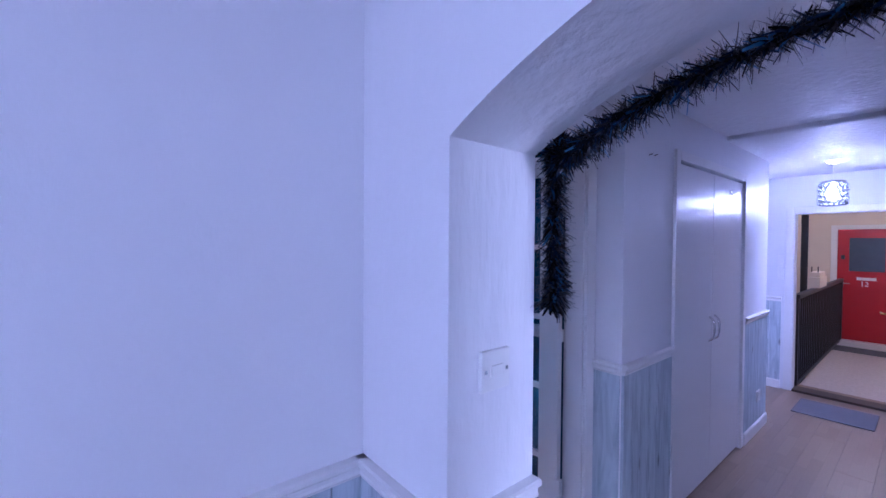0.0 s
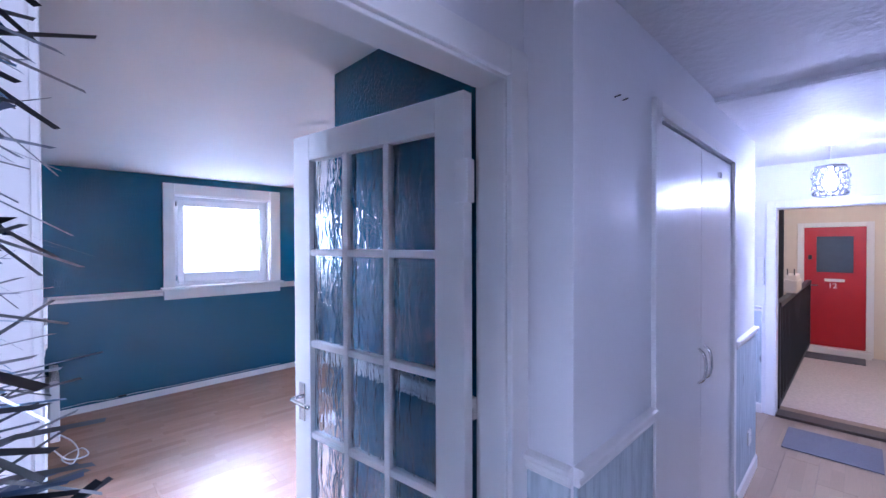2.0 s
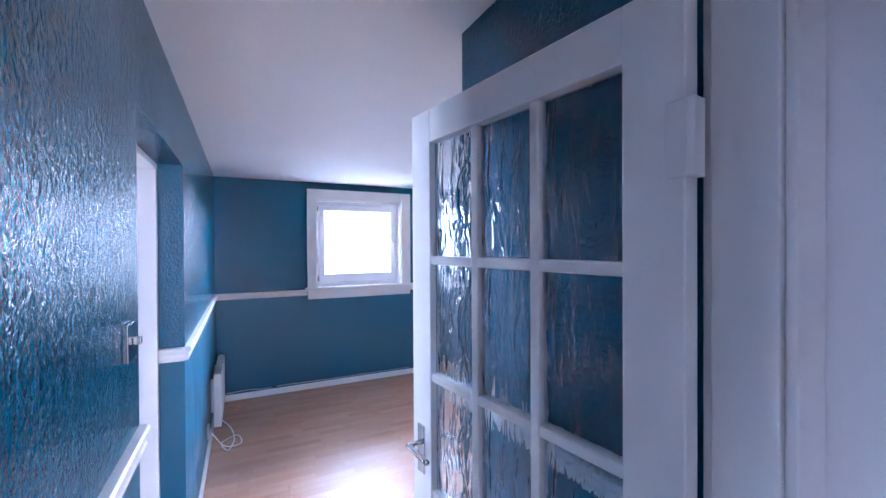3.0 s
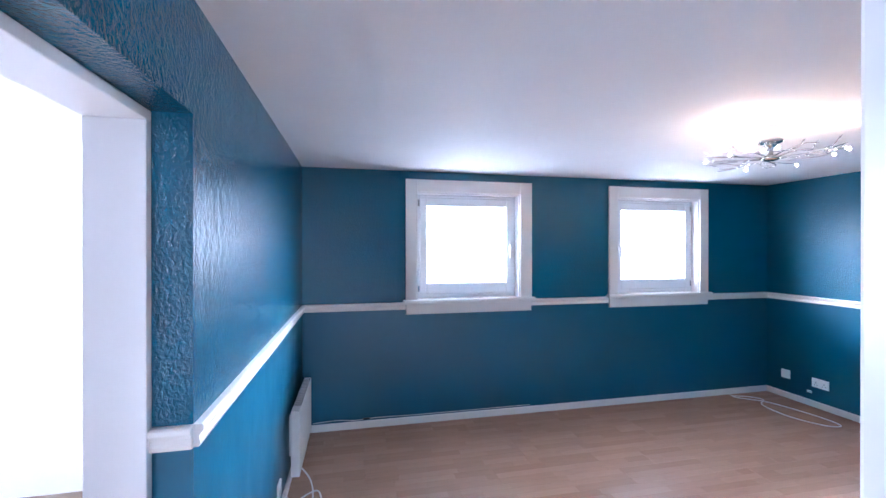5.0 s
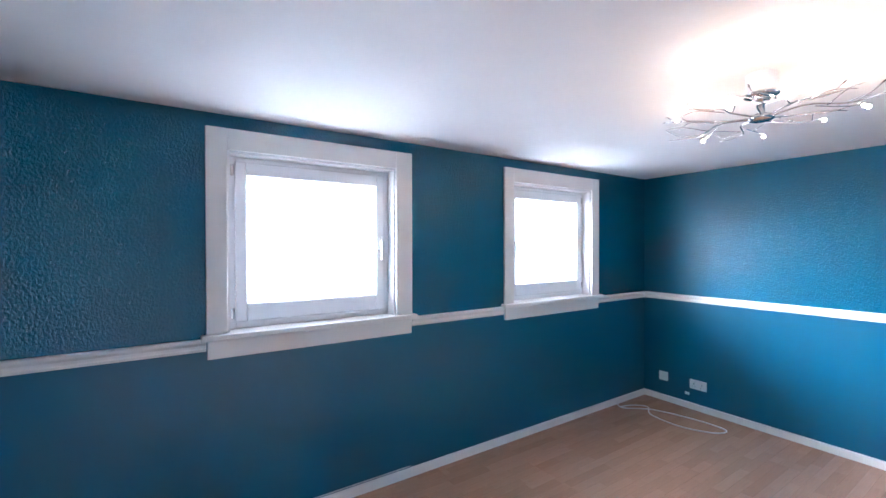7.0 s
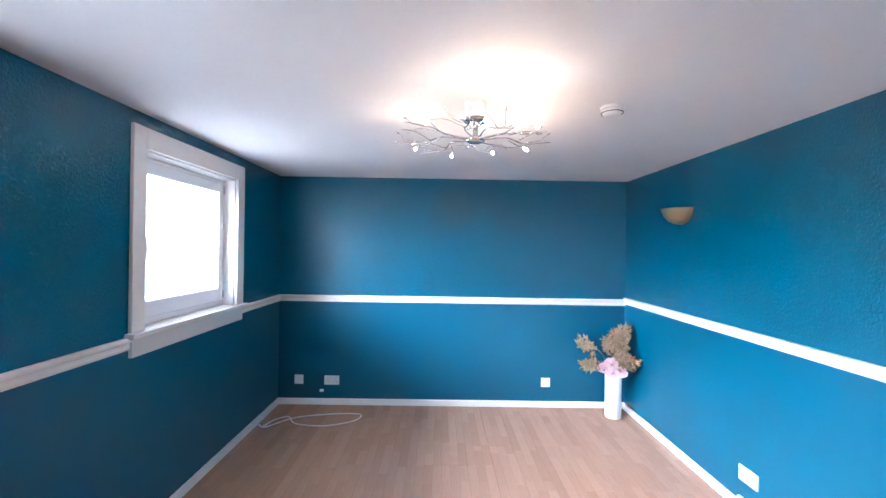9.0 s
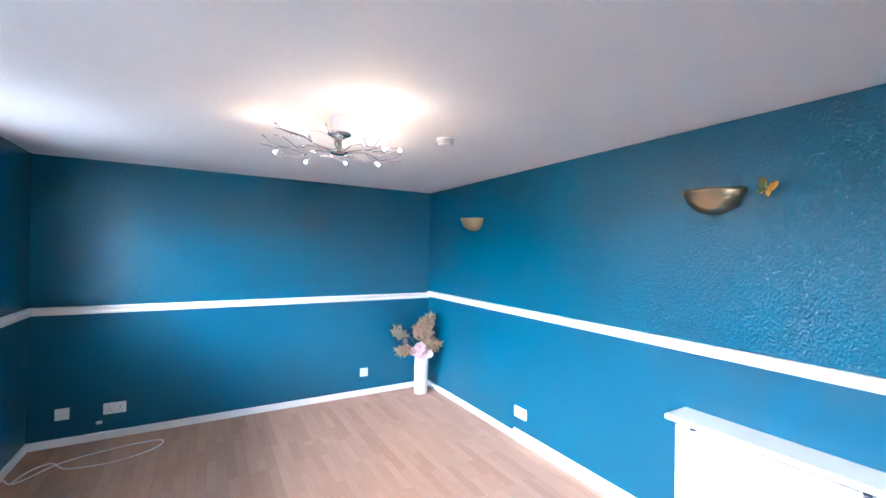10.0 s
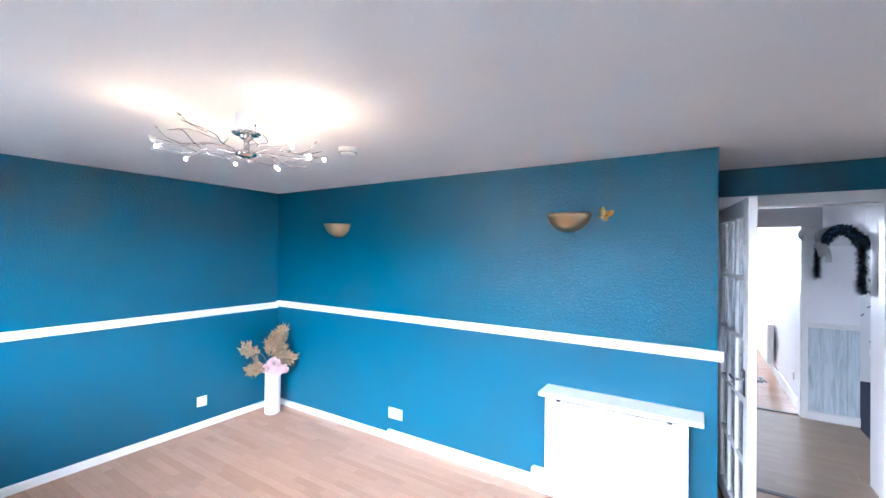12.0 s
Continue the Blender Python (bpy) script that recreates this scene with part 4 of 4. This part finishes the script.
eh = root("panel_heater", Matrix.Translation((XL, 5.0, 0.08)), "white electric panel heater on the teal wall", "heater")
part("body", boxes((0.028, 0.085, 0, 0.74, 0, 0.43), bevel=0.006), PLASTIC, eh)
part("grille", boxes((0.034, 0.079, 0.03, 0.71, 0.4302, 0.432)), BLACK, eh, "dark outlet slot")
for i in range(20):
    part("louvre", boxes((0.036, 0.077, 0.045 + i * 0.034, 0.052 + i * 0.034, 0.4322, 0.437)), PLASTIC, eh)
part("thermostat", boxes((0.03, 0.083, 0.0, 0.09, 0.4305, 0.44), bevel=0.003), PLASTIC, eh)
for y in (0.15, 0.6):
    part("bracket", boxes((0.0, 0.028, y - 0.02, y + 0.02, 0.08, 0.36)), PLASTIC, eh)

sd = root("smoke_detector", Matrix.Translation((3.93, 3.41, ZC)), "white round smoke detector on the ceiling", "smoke detector")
part("base", lathe([(0.0, 0.0), (0.056, 0.0), (0.056, -0.012), (0.0, -0.012)], 28), PLASTIC, sd)
part("body", lathe([(0.0, -0.0125), (0.052, -0.0125), (0.052, -0.026), (0.04, -0.038), (0.018, -0.042), (0.0, -0.042)], 28), PLASTIC, sd, smooth=True)
part("vent_ring", lathe([(0.048, -0.028), (0.0525, -0.028), (0.0525, -0.031), (0.048, -0.031)], 28), BLACK, sd)


def twig_chandelier():
    """Chrome ceiling light: a short stem and hub from which twig arms branch, capsule bulbs at their tips."""
    rng = random.Random(11)
    c = root("ceiling_light", Matrix.Translation((3.9, 4.08, ZC)), "chrome twig-armed ceiling light with lit capsule bulbs", "ceiling light")
    part("canopy", lathe([(0.0, 0.0), (0.052, 0.0), (0.052, -0.078), (0.0, -0.078)], 28), PORCELAIN, c, "cream enamelled ceiling cup")
    part("collar", lathe([(0.0, -0.0782), (0.058, -0.0782), (0.062, -0.082), (0.062, -0.088), (0.056, -0.092), (0.0, -0.092)], 28), CHROME, c, smooth=True)
    part("stem", lathe([(0.0, -0.0922), (0.03, -0.0922), (0.03, -0.11), (0.012, -0.118), (0.012, -0.17), (0.0, -0.17)], 20), CHROME, c, smooth=True)
    part("hub", lathe([(0.0, -0.165), (0.03, -0.165), (0.045, -0.175), (0.045, -0.187), (0.03, -0.194), (0.0, -0.194)], 28), CHROME, c, smooth=True)
    bulb_me = mesh_of("bulb", lathe([(0.0, 0.0), (0.006, 0.002), (0.008, 0.008), (0.006, 0.014), (0.0, 0.016)], 12), BULB, True)
    n = 9
    for i in range(n):
        a = 2 * math.pi * (i + rng.uniform(-0.2, 0.2)) / n
        L = rng.uniform(0.3, 0.41)
        rise = rng.uniform(-0.015, 0.05)

        def at(r, da, z):
            return (r * math.cos(a + da), r * math.sin(a + da), -0.178 + z)
        s = rng.choice((-1, 1))
        pts = [at(0.035, 0, 0), at(L * 0.4, s * 0.12, 0.012), at(L * 0.7, -s * 0.1, rise * 0.5), at(L, s * 0.08, rise)]
        arm = part("arm", tube(curve_points(pts, 6), 0.0042, 6, 0.55), CHROME, c, smooth=True)
        tw = [at(L * 0.55, 0, rise * 0.3), at(L * 0.75, s * 0.28, rise * 0.3 + 0.025), at(L * 0.92, s * 0.42, rise * 0.2 + 0.015)]
        part("twig", tube(curve_points(tw, 4), 0.0026, 6, 0.6), CHROME, arm, smooth=True)
        for q, side in ((0.85, s),):
            kn = [at(L * (q - 0.14), 0.0, rise * q * 0.7), at(L * q, side * 0.1, rise * q + 0.004), at(L * (q + 0.1), side * 0.14, rise * q + 0.03)]
            part("twig", tube(curve_points(kn, 4), 0.0024, 6, 0.7), CHROME, arm, smooth=True)
            part("bud", tube([kn[2], tuple(Vector(kn[2]) + (Vector(kn[2]) - Vector(kn[1])) * 0.35)], 0.0045, 6, 0.4), CHROME, arm, smooth=True)
        tip = at(L * 0.86, -s * 0.38, rise * 0.3 + 0.005)
        part("twig", tube(curve_points([at(L * 0.45, 0, 0.005), at(L * 0.68, -s * 0.3, 0.0), tip], 4), 0.0026, 6, 0.8), CHROME, arm, smooth=True)
        part("lamp_holder", tube([tip, (tip[0] * 1.03, tip[1] * 1.03, tip[2] - 0.005)], 0.005, 8), CHROME, arm)
        b = new("bulb", bulb_me)
        b.parent = arm
        b.location = (tip[0] * 1.03, tip[1] * 1.03, tip[2] - 0.02)
        b.visible_shadow = False
        tagged(b, "glowing capsule bulb")
        if i % 2 == 0:
            point_lamp("capsule_light", (3.9 + tip[0] * 1.05, 4.08 + tip[1] * 1.05, ZC + tip[2] - 0.012), 2.9, (1.0, 0.66, 0.42), 0.012)


twig_chandelier()


def vase_of_flowers():
    v = root("floor_vase", Matrix.Translation((5.83, 2.56, 0)), "tall white cylinder floor vase in the corner", "vase")
    part("body", lathe([(0.0, 0.0), (0.07, 0.0), (0.075, 0.006), (0.076, 0.43), (0.072, 0.44), (0.066, 0.43), (0.066, 0.05), (0.0, 0.05)], 36), PORCELAIN, v, smooth=True)
    f = root("flower_arrangement", Matrix.Translation((5.83, 2.56, 0.43)), "dried gold leaf sprays and pink roses in the vase", "flowers")
    rng = random.Random(4)
    sprays = [((-0.03, -0.08, 0.4), 0.1), ((-0.08, 0.08, 0.29), 0.11), ((-0.07, -0.04, 0.25), 0.13), ((-0.12, -0.12, 0.13), 0.12), ((-0.02, 0.3, 0.28), 0.11), ((-0.08, 0.27, 0.09), 0.12), ((-0.04, 0.0, 0.34), 0.1), ((-0.14, -0.03, 0.16), 0.11)]
    for tip, r in sprays:
        tip = Vector(tip)
        sp = part("stem", tube(curve_points([(0, 0, -0.2), tuple(tip * 0.35 + Vector((0, 0, 0.06))), tuple(tip)], 6), 0.003, 6), GOLDLEAF, f)
        bm = bmesh.new()
        for _ in range(150):
            d = Vector((rng.gauss(0, 1), rng.gauss(0, 1), rng.gauss(0, 0.8))).normalized()
            p = tip * rng.uniform(0.72, 1.06) + d * r * 0.5 * rng.uniform(0.05, 0.8) ** 0.5
            out = (d + tip.normalized() * 0.75 + Vector((rng.uniform(-.4, .4), rng.uniform(-.4, .4), rng.uniform(-.4, .4)))).normalized()
            s = out.orthogonal().normalized()
            s.rotate(Matrix.Rotation(rng.random() * 6.28, 3, out))
            u = s.cross(out)
            L, w = rng.uniform(0.03, 0.06), rng.uniform(0.008, 0.014)
            a, b1, b2, m2, c = p, p + out * L * 0.5 + s * w, p + out * L * 0.5 - s * w, p + out * L * 0.5 - u * w * 0.7, p + out * L + u * L * 0.3
            vs = [bm.verts.new(q) for q in (a, b1, m2, b2, c)]
            bm.faces.new((vs[0], vs[1], vs[2]))
            bm.faces.new((vs[0], vs[2], vs[3]))
            bm.faces.new((vs[1], vs[4], vs[2]))
            bm.faces.new((vs[2], vs[4], vs[3]))
        me = bpy.data.meshes.new("leaves")
        bm.to_mesh(me)
        bm.free()
        me.materials.append(GOLDLEAF)
        o = new("foliage", me)
        o.parent = sp
    for x, y, z in ((-0.09, 0.12, 0.05), (-0.13, 0.0, 0.03), (-0.1, 0.06, 0.1), (-0.12, 0.06, 0.02)):
        bm = bmesh.new()
        for k in range(18):
            a = k * 2.4
            r = 0.008 + 0.0032 * k
            up = Vector((-0.6, 0.25, 0.75)).normalized()
            e1 = up.orthogonal().normalized()
            e2 = up.cross(e1)
            dirn = e1 * math.cos(a) + e2 * math.sin(a)
            side = up.cross(dirn)
            base = Vector((x, y, z))
            w = 0.014 + 0.0018 * k
            h = 0.042 - 0.0012 * k
            rows = []
            for t, ww, rr in ((0, 0.5, 0.4), (0.6, 1.0, 0.9), (1.0, 0.7, 1.25)):
                rows.append([bm.verts.new(base + dirn * r * rr * (1 - 0.15 * abs(q)) + side * w * ww * q + up * h * t) for q in (-1, 0, 1)])
            for r0, r1 in zip(rows, rows[1:]):
                for q in (0, 1):
                    bm.faces.new((r0[q], r0[q + 1], r1[q + 1], r1[q]))
        part("rose", bm, ROSE, f, "pink artificial rose", True)


vase_of_flowers()

fc = root("floor_cable", Matrix.Translation((5.6, 5.5, 0.0)), "loose loop of off-white cable on the laminate", "cable")
part("wire", tube(curve_points([(-0.12, 0.3, 0.05), (-0.1, 0.24, 0.006), (0.1, 0.05, 0.006), (0.2, -0.3, 0.006), (0.19, -0.53, 0.006), (0.05, -0.5, 0.006), (-0.06, -0.27, 0.006), (-0.03, 0.0, 0.007), (0.12, 0.12, 0.006), (0.05, 0.22, 0.006), (-0.1, 0.26, 0.012)], 8), 0.005, 6), CABLE, fc, smooth=True)
hc = root("heater_cable", Matrix.Translation((XL + 0.06, 4.9, 0.0)), "white heater cable coiled on the floor", "cable")
part("wire", tube(curve_points([(0.0, 0.2, 0.12), (0.09, 0.1, 0.06), (0.12, -0.05, 0.02), (0.08, -0.2, 0.006), (0.03, -0.05, 0.006), (0.14, 0.05, 0.006), (0.17, -0.12, 0.008), (0.06, -0.22, 0.05), (-0.03, -0.18, 0.15)], 8), 0.005, 6), CABLE, hc, smooth=True)
sc = root("skirting_cable", Matrix.Translation((1.2, YN - 0.02, 0.08)), "thin dark aerial cable along the skirting", "cable")
part("wire", tube(curve_points([(0.0, 0, 0.0), (0.2, -0.004, 0.012), (0.35, -0.006, 0.0), (0.55, -0.004, 0.008), (1.0, -0.003, 0.002), (2.0, -0.003, 0.003)], 6), 0.003, 6), CABLE, sc)
part("plug", boxes((0.42, 0.48, -0.016, 0.0, 0.002, 0.016), bevel=0.003), BLACK, sc, "black cable joiner")

mk = root("wall_nails", Matrix.Translation((2.36, YH, 2.0)), "two small dark nails in the white hall wall", "nail")
part("nail", tube([(0, 0, 0), (0.004, -0.018, 0.004)], 0.002, 6), BLACK, mk)
part("nail", tube([(0.06, 0, 0.005), (0.062, -0.016, 0.008)], 0.002, 6), BLACK, mk)
fk = root("wall_plate", Matrix.Translation((XE, 1.42, 1.3)), "white bell box beside the front door", "plate")
part("plate", boxes((-0.02, 0, -0.025, 0.025, -0.13, 0.13), bevel=0.004), PLASTIC, fk)
sk = root("wall_socket_hall", Matrix.Translation((4.4, YH - 0.012, 0.3)) @ Matrix.Rotation(radians(180), 4, "Z"), "white single wall socket on the washed boards", "socket")
part("plate", boxes((-0.044, 0.044, 0, 0.012, -0.044, 0.044), bevel=0.003), PLASTIC, sk)
part("rocker", boxes((-0.01, 0.01, 0.0125, 0.016, 0.01, 0.03), bevel=0.001), PLASTIC, sk)

# ---- next rooms ----
kw = root("window_3", Matrix.Translation((-2.1, 3.1, 1.0)), "white kitchen window with a sill", "window", kind="structure")
for d in ((-0.06, 0, 0.0, 0.06, 0, 1.05), (-0.06, 0, 1.04, 1.1, 0, 1.05), (-0.06, 0, 0.06, 1.04, 0, 0.06), (-0.06, 0, 0.06, 1.04, 0.99, 1.05)):
    part("window_frame", boxes(d, bevel=0.004), UPVC, kw)
part("window_sill", boxes((0.001, 0.2, -0.05, 1.15, -0.03, 0.0), bevel=0.005), GLOSS, kw)
kp = root("pot_plant", Matrix.Translation((-1.98, 3.45, 1.0)), "small green pot plant on the kitchen sill", "plant")
part("pot", lathe([(0.0, 0.0), (0.05, 0.0), (0.065, 0.1), (0.06, 0.1), (0.0, 0.09)], 20), PORCELAIN, kp, smooth=True)
rng = random.Random(8)
for i in range(26):
    a, L = rng.random() * 6.28, rng.uniform(0.1, 0.2)
    bm = bmesh.new()
    d = Vector((math.cos(a), math.sin(a), 0))
    s = Vector((-d.y, d.x, 0)) * 0.018
    r = [(Vector((0, 0, 0.09)), 0.3), (d * L * 0.5 + Vector((0, 0, 0.09 + L * 0.7)), 1), (d * L + Vector((0, 0, 0.09 + L * 0.6)), 0.1)]
    vs = [(bm.verts.new(p - s * k), bm.verts.new(p + s * k)) for p, k in r]
    for q0, q1 in zip(vs, vs[1:]):
        bm.faces.new((q0[0], q0[1], q1[1], q1[0]))
    part("leaf", bm, LEAF, kp)
bw = root("window_4", Matrix.Translation((1.9, -4.6, 1.0)), "white bedroom window with a deep frame", "window", kind="structure")
for d in ((0.0, 0.07, -0.06, 0.0, 0, 1.05), (1.23, 1.3, -0.06, 0.0, 0, 1.05), (0.07, 1.23, -0.06, 0, 0, 0.07), (0.07, 1.23, -0.06, 0, 0.98, 1.05)):
    part("window_frame", boxes(d, bevel=0.004), UPVC, bw)
for d in ((-0.08, 0.0, 0.001, 0.02, -0.08, 1.13), (1.3, 1.38, 0.001, 0.02, -0.08, 1.13), (0.0, 1.3, 0.001, 0.02, 1.05, 1.13), (0.0, 1.3, 0.001, 0.05, -0.08, 0.0)):
    part("architrave", boxes(d, bevel=0.003), GLOSS, bw)
br = root("bedroom_radiator", Matrix.Translation((1.2, -2.9, 0.15)), "white panel heater on the bedroom wall", "heater")
part("body", boxes((0.03, 0.1, 0, 0.8, 0, 0.55), bevel=0.006), PLASTIC, br)
for y in (0.2, 0.56):
    part("bracket", boxes((0.0, 0.03, y, y + 0.04, 0.1, 0.5)), PLASTIC, br)
socket("wall_socket", Matrix.Translation((1.2, -0.9, 0.3)) @ Matrix.Rotation(radians(-90), 4, "Z"), 0.088, 1, "white single wall socket in the bedroom")
fl = root("floral_print", Matrix.Translation((0, -2.4, 0)), "grey-green sprig print on the pale wallpaper", "wallpaper", kind="structure")
bm = bmesh.new()
for i in range(160):
    x, z, a = rng.uniform(-0.6, 1.05), rng.uniform(0.3, 2.2), rng.random() * 3.14
    u, w = Vector((math.cos(a), 0, math.sin(a))) * 0.035, Vector((-math.sin(a), 0, math.cos(a))) * 0.012
    bm.faces.new([bm.verts.new(Vector((x, 0.003, z)) + q) for q in (-u, w, u, -w)])
part("sprigs", bm, SPRIG, fl)

# ---- washed boards of the hall panelling ----
BW = 0.095
board_me = mesh_of("board", boxes((0, BW - 0.004, -0.012, 0.0, 0.0, HD), bevel=0.002), PINE)


def panelling(name, x0, y0, x1, y1, label="pale blue washed tongue-and-groove dado boards"):
    """Upright boards with joints along a wall, the room on the left of the run."""
    d = Vector((x1 - x0, y1 - y0))
    n, ang = int(d.length / BW + 0.35), math.degrees(math.atan2(d.y, d.x))
    k = d.length / max(1, n) / BW
    r = root(name, Matrix.Translation((x0, y0, 0)) @ Matrix.Rotation(radians(ang + 180), 4, "Z"), label, "panelling", kind="structure")
    for i in range(max(1, n)):
        o = shared("board", board_me, r, -(i + 1) * BW * k, 0, 0.0)
        o.scale = (k, 1, 1)


for run in ((2.66, YH, 2.11, YH), (2.11, YH, 2.11, YD), (4.68, YH, 4.03, YH), (4.68, 1.9, 4.68, YH), (XE, FY1 + 0.07, XE, 1.9), (BX1, YHS, 3.23, YHS), (BX1, YB, BX1, YHS), (4.32, YHS, XE, YHS), (AX1, YB, BX0 - 0.03, YB), (AX0, YB, AX1, YB), (AX0, 1.35, -0.9, 1.35), (AX0, 1.0, AX0, 1.35), (AX1, 1.0, AX0, 1.0)):
    panelling("wall_panelling", *run)

# ---- laminate boards ----
rng = random.Random(21)
lengths = {}


def boards(parent, key, material, x0, units, y0, rows):
    for r in range(rows):
        left, x = units, x0
        first = True
        while left > 0:
            u = min(left, rng.choice((1, 2, 3, 4)) if first else 4)
            first = False
            if (key, u) not in lengths:
                lengths[key, u] = mesh_of("board", boxes((0.0004, u * 0.3 - 0.0004, 0.0004, 0.1896, -0.008, 0.0), bevel=0.0006), material)
            shared("board", lengths[key, u], parent, x, y0 + r * 0.19, 0)
            x, left = x + u * 0.3, left - u


fr = root("floor_living", Matrix.Translation((0, 0, 0)), "beech three-strip laminate boards with a satin sheen", "floor", kind="structure")
boards(fr, "b", BEECH, 1.02, 17, 2.305, 19)
boards(fr, "b", BEECH, 1.02, 4, 1.545, 4)
fh = root("floor_hall", Matrix.Translation((0, 0, 0)), "grey-brown oak laminate boards in the hall", "floor", kind="structure")
boards(fh, "h", OAK, 0.8, 17, 0.215, 7)
boards(fh, "h", OAK, 4.6, 4, 1.545, 2)
boards(fh, "h", OAK, 0.8, 4, -0.355, 3)
